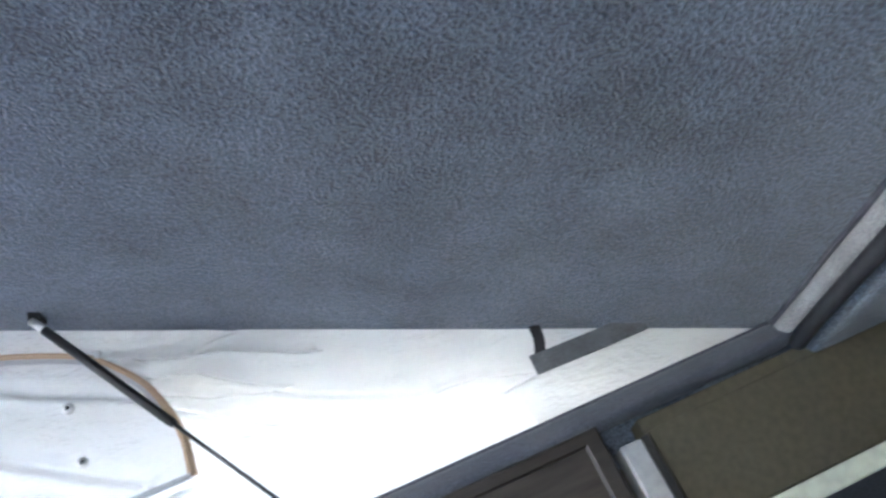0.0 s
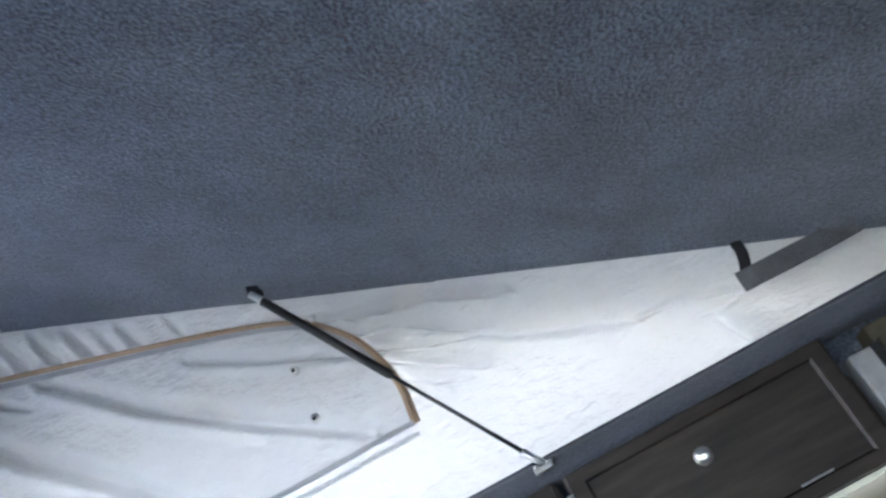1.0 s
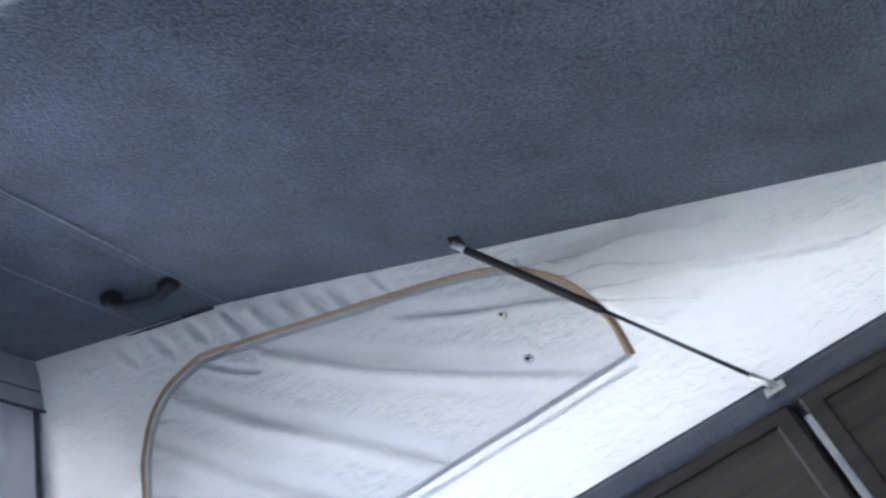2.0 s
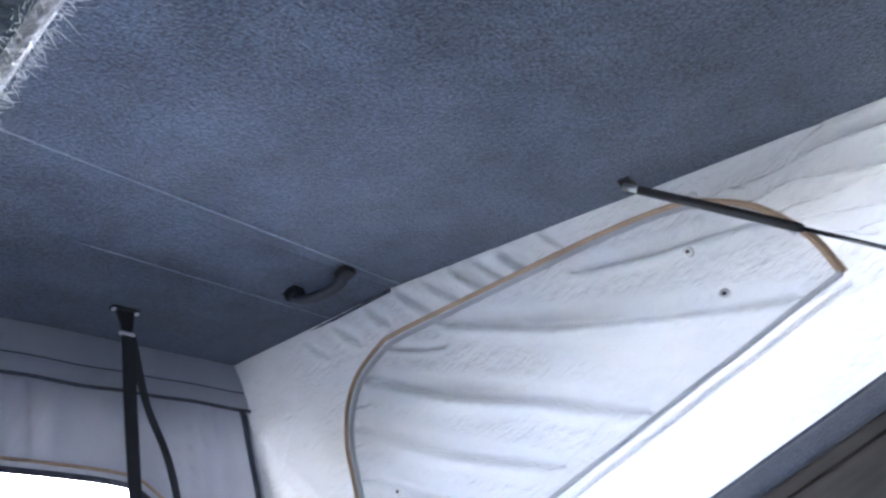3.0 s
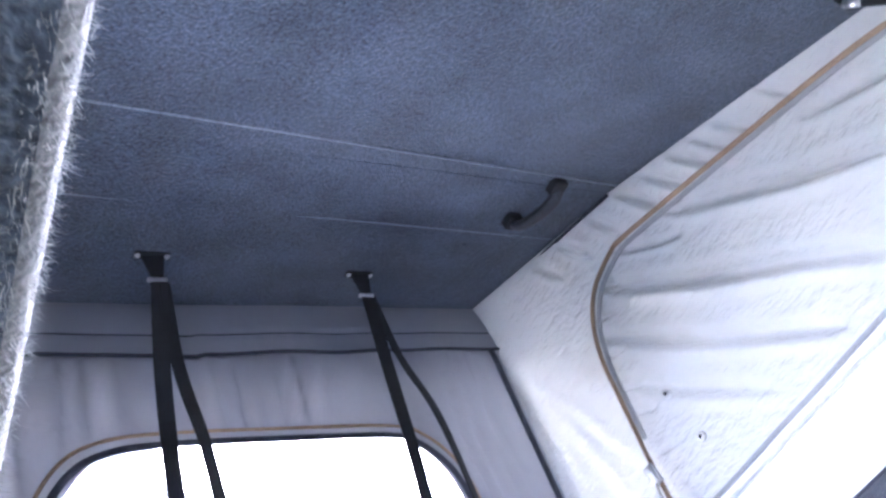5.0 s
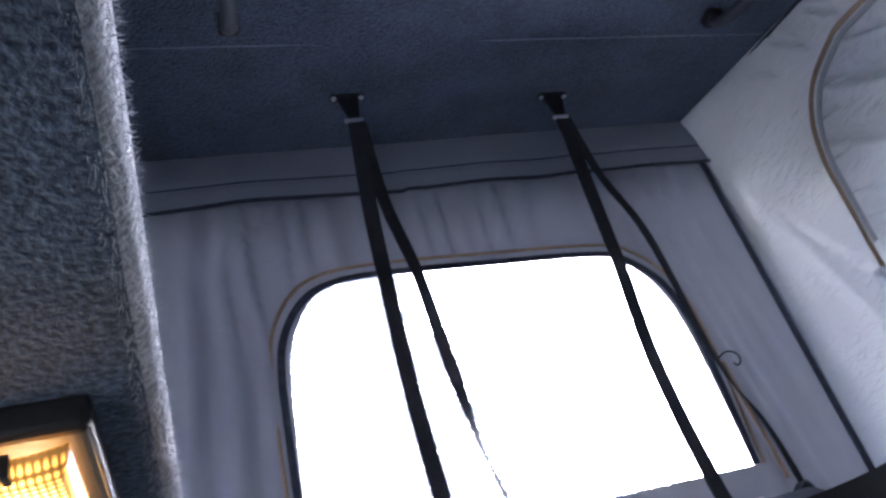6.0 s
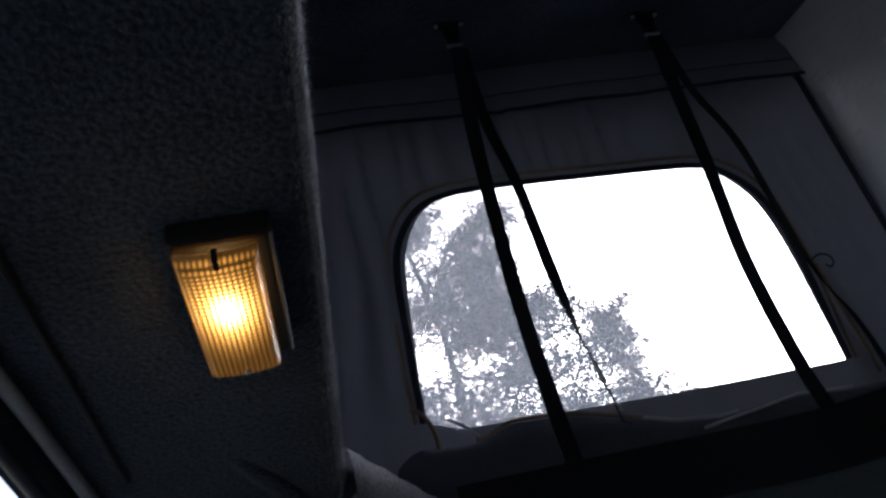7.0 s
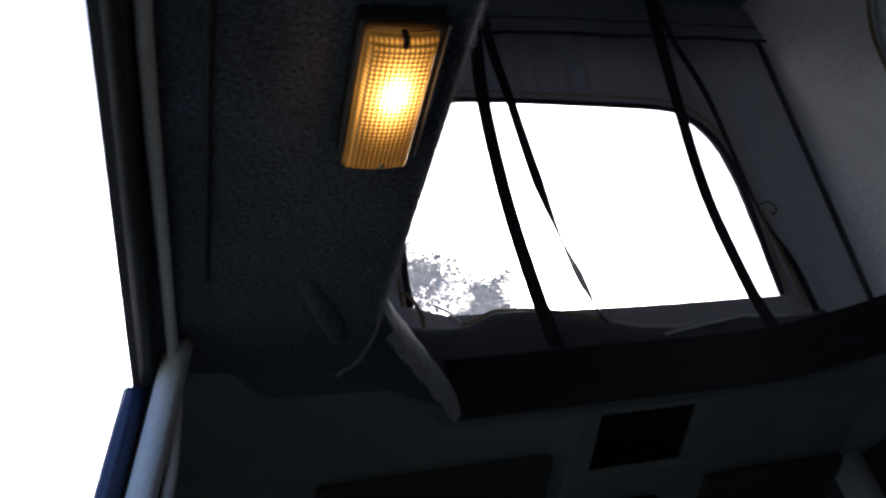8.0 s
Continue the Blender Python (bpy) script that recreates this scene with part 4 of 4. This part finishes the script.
def ring(lo, hi, wy, wz, ease=0.003):
    """A four-sided frame with eased front edges, its front towards -x."""
    bm = bmesh.new()
    loops = []
    for x, o in ((hi[0], 0.0), (lo[0] + ease, 0.0), (lo[0], ease), (lo[0], None), (lo[0] + ease, None), (hi[0], None)):
        iy, iz = (o, o) if o is not None else (wy - (ease if x == lo[0] else 0), wz - (ease if x == lo[0] else 0))
        loops.append([bm.verts.new((x, y, z)) for y, z in ((lo[1] + iy, lo[2] + iz), (hi[1] - iy, lo[2] + iz), (hi[1] - iy, hi[2] - iz), (lo[1] + iy, hi[2] - iz))])
    for a, b in zip(loops, loops[1:] + loops[:1]):
        for k in range(4):
            bm.faces.new((a[k], a[(k + 1) % 4], b[(k + 1) % 4], b[k]))
    bmesh.ops.recalc_face_normals(bm, faces=bm.faces[:])
    return bm


def locker(y0, y1, label, knob=None):
    root = thing("overhead_locker", label, "cabinet", "lockers under the roof rail", at=(0.50, (y0 + y1) / 2, 1.21))

    def loc(x, y, z):
        return (x - 0.50, y - (y0 + y1) / 2, z - 1.21)
    part("body", box(loc(0.515, y0 + 0.001, 1.21), loc(0.70, y1 - 0.001, 1.378), 0.002), WOOD, root)
    za, zb, w = 1.212, 1.377, 0.030
    fr = ring(loc(0.500, y0 + 0.004, za), loc(0.514, y1 - 0.004, zb), w - 0.004, 0.020)
    d = part("door", fr, WOOD, root, "dark wood framed door")
    part("door_panel", box(loc(0.506, y0 + w - 0.002, za + 0.018), loc(0.513, y1 - w + 0.002, zb - 0.018), 0.001), WOOD, d)
    if knob:
        k = put("knob", disc(0.0105, 0.012), CHROME, d, "round chrome push knob")
        k.matrix_basis = Matrix.Translation(loc(0.504, *knob)) @ Euler((0, -math.pi / 2, 0)).to_matrix().to_4x4()
        r = put("knob_ring", disc(0.0118, 0.004), STEEL, d)
        r.matrix_basis = Matrix.Translation(loc(0.507, *knob)) @ Euler((0, -math.pi / 2, 0)).to_matrix().to_4x4()
    return root


locker(-1.183, -0.62, "dark walnut overhead locker with a recessed door panel")
r = locker(-1.572, -1.190, "dark walnut overhead locker with a chrome knob", knob=(-1.363, 1.318))
part("edge_strip", box((-0.004, 0.191 - 0.006, 0.004), (0.012, 0.191 + 0.003, 0.142), 0.001), GREY_EDGE, r, "grey metal strip between the doors")
part("slot", box((-0.0015, -0.105, 0.0215), (0.004, -0.062, 0.0245), 0.0005), GREY_EDGE, r, "thin bright slot")
locker(-0.61, -0.20, "dark walnut overhead locker beside the cab")


def olive_cupboard():
    root = thing("rear_cupboard", "olive-brown cupboard with a cream lower edge and grey side strip", "cabinet", "lockers under the roof rail", at=(0.52, -1.9, 1.18))
    part("body", box((0.0, -0.60, 0.02), (0.20, 0.272, 0.186), 0.002), OLIVE, root)
    part("front_panel", box((-0.010, -0.59, 0.024), (0.001, 0.268, 0.165), 0.002), OLIVE, root, "plain olive-brown front")
    part("edge_strip", box((-0.022, 0.286, -0.01), (0.02, 0.318, 0.158), 0.003), GREY_EDGE, root, "pale grey upright edge")
    part("edge_strip", box((-0.016, 0.272, -0.01), (0.02, 0.284, 0.160), 0.001), BLACK, root, "dark gap")
    part("lower_edge", box((-0.014, -0.60, -0.006), (0.02, 0.262, 0.0215), 0.003), CREAM, root, "cream lower edge")
    return root


olive_cupboard()
# rear edge of the opening
tagged(put("trim", tube([(0.55 - 0.9 * k / 30, -1.893, 1.397 + 0.001 * math.sin(k)) for k in range(31)], 0.011, 10, 1.2), CARPET_EDGE),
       "grey carpet welt along the rear of the roof opening", "trim", kind="structure")
tagged(put("trim", tube(curve([(0.50, -1.888, 1.366), (0.45, -1.885, 1.368), (0.36, -1.885, 1.369), (0.1, -1.885, 1.369), (-0.2, -1.885, 1.369)], 8), 0.012, 10), RUBBER),
       "dark rubber seal inside the rear welt", "trim", kind="structure")
tagged(put("trim", tube([(0.55 - 0.9 * k / 30, -1.886, 1.412) for k in range(31)], 0.004, 8), HEM_DARK),
       "dark cord along the rear of the roof opening", "trim", kind="structure")


# ---- ceiling lamp ----
def amber():
    m = bpy.data.materials.new("amber_lit_diffuser")
    m.use_nodes = True
    n, l = m.node_tree.nodes, m.node_tree.links
    b = n["Principled BSDF"]
    b.inputs["Base Color"].default_value = (0.75, 0.42, 0.10, 1)
    b.inputs["Roughness"].default_value = 0.25
    co = n.new("ShaderNodeTexCoord")
    sub = n.new("ShaderNodeVectorMath")
    sub.operation = "SUBTRACT"
    sub.inputs[1].default_value = (0.0, -0.018, 0.0)
    l.new(co.outputs["Object"], sub.inputs[0])
    sc = n.new("ShaderNodeVectorMath")
    sc.operation = "MULTIPLY"
    sc.inputs[1].default_value = (1.0, 0.62, 0.0)
    l.new(sub.outputs[0], sc.inputs[0])
    ln = n.new("ShaderNodeVectorMath")
    ln.operation = "LENGTH"
    l.new(sc.outputs[0], ln.inputs[0])
    mr = n.new("ShaderNodeMapRange")
    mr.inputs["From Min"].default_value, mr.inputs["From Max"].default_value = 0.0, 0.048
    mr.inputs["To Min"].default_value, mr.inputs["To Max"].default_value = 1.0, 0.0
    l.new(ln.outputs["Value"], mr.inputs[0])
    pw = n.new("ShaderNodeMath")
    pw.operation = "POWER"
    pw.inputs[1].default_value = 3.2
    l.new(mr.outputs[0], pw.inputs[0])
    ramp = n.new("ShaderNodeValToRGB")
    ramp.color_ramp.elements[0].color = (0.34, 0.115, 0.008, 1)
    ramp.color_ramp.elements[1].color = (1.0, 0.78, 0.36, 1)
    e = ramp.color_ramp.elements.new(0.35)
    e.color = (0.75, 0.33, 0.045, 1)
    l.new(pw.outputs[0], ramp.inputs[0])
    grid = []
    for ax in ("X", "Y"):
        w = n.new("ShaderNodeTexWave")
        w.bands_direction = ax
        w.inputs["Scale"].default_value = 86.0 if ax == "X" else 76.0
        l.new(co.outputs["Object"], w.inputs["Vector"])
        grid.append(w)
    gm = n.new("ShaderNodeMath")
    gm.operation = "MULTIPLY"
    l.new(grid[0].outputs["Fac"], gm.inputs[0])
    l.new(grid[1].outputs["Fac"], gm.inputs[1])
    gr = n.new("ShaderNodeMapRange")
    gr.inputs["To Min"].default_value, gr.inputs["To Max"].default_value = 0.10, 2.9
    l.new(gm.outputs[0], gr.inputs[0])
    st = n.new("ShaderNodeMath")
    st.operation = "MULTIPLY_ADD"
    st.inputs[1].default_value, st.inputs[2].default_value = LAMP_HOT, LAMP_GLOW
    l.new(pw.outputs[0], st.inputs[0])
    s2 = n.new("ShaderNodeMath")
    s2.operation = "MULTIPLY"
    l.new(st.outputs[0], s2.inputs[0])
    l.new(gr.outputs[0], s2.inputs[1])
    l.new(ramp.outputs[0], b.inputs["Emission Color"])
    l.new(s2.outputs[0], b.inputs["Emission Strength"])
    bp = n.new("ShaderNodeBump")
    bp.inputs["Strength"].default_value, bp.inputs["Distance"].default_value = 0.7, 0.0008
    l.new(gm.outputs[0], bp.inputs["Height"])
    l.new(bp.outputs[0], b.inputs["Normal"])
    return m


LAMP_HOT, LAMP_GLOW = 9.0, 0.24


def ceiling_lamp():
    root = thing("ceiling_lamp", "lit amber rectangular lamp in a black housing under the carpeted ceiling", "lamp", at=(-0.5755, -0.560, CEIL_Z - 0.013))
    root.rotation_euler = (0, 0, radians(-1))
    part("housing", box((-0.030, -0.071, -0.0055), (0.037, 0.071, 0.016), 0.005, 3), BLACK, root, "black plastic housing")
    nx, ny = 32, 48
    verts, faces = [], []
    for j in range(ny + 1):
        for i in range(nx + 1):
            u, v = i / nx * 2 - 1, j / ny * 2 - 1
            edge = min(1.0, (1 - abs(u)) * 6, (1 - abs(v)) * 8)
            x, y = u * 0.0265, 0.001 + v * 0.068
            verts.append((x, y, -0.010 - 0.011 * (max(edge, 0) ** 0.5) - 0.003 * (1 - u * u) ))
    w = nx + 1
    faces = [(j * w + i, (j + 1) * w + i, (j + 1) * w + i + 1, j * w + i + 1) for j in range(ny) for i in range(nx)]
    put("diffuser", mesh_of("diffuser", verts, faces), amber(), root, "ribbed amber diffuser, lit from inside")
    # pale bead imitates the highlight along the housing's right edge
    put("edge_highlight", tube([(0.0355, -0.067, -0.0045), (0.0355, 0.0, -0.005), (0.0355, 0.067, -0.0045)], 0.0012, 6), GREY_EDGE, root, "pale line painted for the housing edge's highlight")
    part("latch", box((-0.0020, -0.070, -0.0235), (0.0020, -0.061, -0.012), 0.0005), BLACK, root, "small dark latch")
    s = put("screw", disc(0.0025, 0.002, 10), STEEL, root)
    s.matrix_basis = Matrix.Translation((0.002, 0.058, -0.0235)) @ Euler((math.pi, 0, 0)).to_matrix().to_4x4()


ceiling_lamp()


# ---- left-hand side and cab ----
bead = curve([(-0.747, -1.6, 1.335), (-0.747, -1.0, 1.335), (-0.746, -0.62, 1.335), (-0.741, -0.40, 1.336), (-0.737, -0.23, 1.335), (-0.735, -0.195, 1.318), (-0.736, -0.188, 1.268),
              (-0.741, -0.187, 1.221), (-0.750, -0.186, 1.17), (-0.80, -0.186, 0.95)], 10)
tagged(put("trim", tube(bead, 0.0062, 10), PILLAR), "pale edge bead between ceiling and window frame", "trim", kind="structure")
tagged(put("trim", tube([(-0.705, -1.5 + 1.2 * k / 30, 1.341) for k in range(31)], 0.0028, 7), GRIP), "thin curtain track under the ceiling", "trim", kind="structure")
tagged(part("trim", box((-0.778, -1.6, 1.330), (-0.754, -0.14, 1.343), 0.004, 3), PAINT), "dark painted frame above the side window", "trim", kind="structure")


def pillar():
    root = thing("pillar_trim", "pale grey plastic pillar cover beside the side window", "trim", kind="structure", at=(-0.77, -0.19, 1.30))
    n = 24
    verts, faces = [], []
    for k in range(n + 1):
        z = 1.333 - 0.55 * k / n
        f = k / n
        xo = -side_x(z) + 0.003
        yb = -0.212
        for y, x in ((yb + 0.030, xo + 0.004), (yb + 0.016, xo + 0.010), (yb, xo + 0.030), (yb + 0.012, xo + 0.036), (yb + 0.05, xo + 0.010)):
            verts.append((x + 0.77, y + 0.19, z - 1.30))
    faces = [(k * 5 + i, k * 5 + i + 1, k * 5 + 6 + i, k * 5 + 5 + i) for k in range(n) for i in range(4)] + [(4, 3, 2, 1, 0)]
    put("cover", mesh_of("cover", verts, faces), PILLAR, root)
    pts = [(-side_x(z) - 0.012 + 0.77, -0.168 + 0.19, z - 1.30) for z in [1.30 - 0.5 * k / 12 for k in range(13)]]
    put("inner_frame", tube(pts, 0.012, 10), PAINT, root, "dark blue painted window frame")


pillar()

# carpet facing on the slanted front corner of the opening, painted as lit
a, b = Vector((-0.502, -0.190, 0)), Vector((-0.352, 0.068, 0))
n, verts = 30, []
for k in range(n + 1):
    q = a.lerp(b, k / n)
    lump = 0.003 * math.sin(k * 0.9) + 0.002 * math.sin(k * 2.3 + 1)
    for off, z in ((-0.004, 1.390), (0.003, 1.384 + lump * 0.5), (0.007, 1.36), (0.006, 1.332 + lump), (-0.006, 1.325 + lump)):
        verts.append((q.x + 0.864 * off, q.y - 0.503 * off, z - 0.004 * (k / n) ** 4))
tagged(put("trim", mesh_of("trim", verts, [(k * 5 + i, k * 5 + i + 1, k * 5 + 6 + i, k * 5 + 5 + i) for k in range(n) for i in range(4)]), CARPET_FACE),
       "carpet facing on the corner of the roof opening, coloured as window-lit", "trim", kind="structure")

# folded corner of the ceiling carpet
c = curve([(-0.509, -0.205, 1.350), (-0.514, -0.17, 1.342), (-0.528, -0.125, 1.334), (-0.552, -0.105, 1.328)], 6)
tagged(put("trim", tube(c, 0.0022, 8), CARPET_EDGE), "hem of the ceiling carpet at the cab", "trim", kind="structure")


def cab_z(x, y):
    """The cab headliner falls towards the windscreen; it stays high over the doors."""
    def ease(t):
        t = max(0.0, min(1.0, t))
        return t * t * (3 - 2 * t)
    k = 1 - ease((x - 0.42) / 0.06) if x > 0 else 1 - 0.7 * ease((-x - 0.60) / 0.12)
    return 1.325 - 0.5 * (min(y, 0.46) - 0.09) * k * (1 if y > 0.09 else 0.35)


def cab_ceiling():
    def rear(x):
        return float(np.interp(x, [-0.75, -0.56, -0.50, -0.352, 0.19, 0.33, 0.425, 0.52, 0.75], [-0.12, -0.12, -0.07, 0.086, 0.083, 0.045, -0.01, -0.12, -0.16]))
    nx, ny = 120, 60
    verts = []
    for j in range(ny + 1):
        f = j / ny
        for i in range(nx + 1):
            x = -0.748 + 1.496 * i / nx
            y = rear(x) + (1.05 - rear(x)) * f ** 1.6
            edge = max(0.0, 1 - (y - rear(x)) / 0.022)
            verts.append((x, y, cab_z(x, y) + 0.016 * edge ** 2 + 0.002 * noise.noise(Vector((x * 6, y * 6, 2)))))
    w = nx + 1
    faces = []
    for j in range(ny):
        for i in range(nx):
            q = (j * w + i, (j + 1) * w + i, (j + 1) * w + i + 1, j * w + i + 1)
            cx, cy = sum(verts[k][0] for k in q) / 4, sum(verts[k][1] for k in q) / 4
            if not (-0.112 < cx < 0.060 and 0.100 < cy < 0.198):
                faces.append(q)
    tagged(put("cab_ceiling", mesh_of("cab_ceiling", verts, faces), HEADLINER), "dull grey-green cab headliner sloping to the windscreen", "ceiling", kind="structure")


cab_ceiling()
CAB_TILT = Euler((-math.atan(0.5), 0, 0)).to_matrix().to_4x4()


def on_cab(ob, x, y, drop=0.0):
    ob.matrix_basis = Matrix.Translation((x, y, cab_z(0, y) - drop)) @ CAB_TILT
    return ob


def console():
    """Its own x runs across the cab and its own y down the slope."""
    root = on_cab(thing("overhead_console", "grey overhead console with a dark open tray in the cab roof", "console"), -0.027, 0.150)
    bm = bmesh.new()
    for lo, hi in (((-0.122, -0.066, -0.010), (-0.088, 0.062, 0.004)), ((0.088, -0.066, -0.006), (0.112, 0.062, 0.004)), ((-0.088, -0.066, -0.006), (0.088, -0.058, 0.004))):
        box(lo, hi, 0.003, bm=bm)
    part("frame", bm, HEADLINER, root)
    bm = bmesh.new()
    rings = [[bm.verts.new((sx * a, sy * b + 0.001, z)) for sx, sy in ((-1, -1), (1, -1), (1, 1), (-1, 1))]
             for a, b, z in ((0.093, 0.064, -0.002), (0.089, 0.060, -0.002), (0.084, 0.055, 0.048), (0.093, 0.064, 0.054))]
    for r0, r1 in ((0, 1), (1, 2), (3, 0)):
        for k in range(4):
            bm.faces.new((rings[r0][k], rings[r0][(k + 1) % 4], rings[r1][(k + 1) % 4], rings[r1][k]))
    bm.faces.new(rings[2])
    bm.faces.new(rings[3])
    bmesh.ops.recalc_face_normals(bm, faces=bm.faces[:])
    part("tray", bm, BLACK, root, "dark open tray")
    bm = box((-0.125, 0.058, -0.012), (0.112, 0.115, 0.004), 0.005, 3)
    part("lip", bm, HEADLINER, root, "moulded front lip", True)
    part("lip_edge", box((-0.080, 0.0555, -0.0145), (0.104, 0.0590, -0.0105), 0.001), GREY_EDGE, root, "thin pale edge of the tray")


console()


def sun_visor(x0, x1, y, label):
    half = (x1 - x0) / 2
    root = on_cab(thing("sun_visor", label, "sun visor", "sun visors in the cab"), (x0 + x1) / 2, y)
    part("panel", box((-half, 0.0, -0.024), (half, 0.165, -0.004), 0.009, 3), VISOR, root, smooth=True)
    put("pivot", tube([(-half - 0.01, 0.172, -0.012), (0.0, 0.172, -0.012), (half + 0.01, 0.172, -0.012)], 0.006, 8), BLACK, root)
    part("bracket", box((half - 0.04, 0.160, -0.018), (half, 0.185, 0.004), 0.003), BLACK, root)


sun_visor(-0.555, -0.190, 0.148, "dark vinyl sun visor folded up over the driver")
sun_visor(0.115, 0.410, 0.235, "dark vinyl sun visor folded up over the passenger")


def mirror():
    root = on_cab(thing("rear_view_mirror", "black rear-view mirror below the cab headliner", "mirror"), -0.01, 0.285)
    put("stem", tube([(0, 0, 0.002), (0, 0.0, -0.012), (0, 0.03, -0.03)], 0.007, 8), BLACK, root)
    part("mount", box((-0.045, -0.018, -0.012), (0.045, 0.03, 0.003), 0.005, 3), BLACK, root, smooth=True)
    part("housing", box((-0.105, 0.025, -0.065), (0.105, 0.045, -0.015), 0.009, 3), BLACK, root, smooth=True)
    gm = material("mirror_glass", (0.8, 0.8, 0.8), 0.03, 1.0, vary=0.02, bump=0)
    part("glass", box((-0.095, 0.0215, -0.058), (0.095, 0.0245, -0.022), 0.001), gm, root)


mirror()
bm = box((0.690, 0.500, 0.80), (0.722, 0.590, 1.325), 0.012, 3)
tagged(part("pillar_trim", bm, PILLAR, smooth=True), "pale plastic cover on the passenger-side windscreen pillar", "trim", kind="structure")
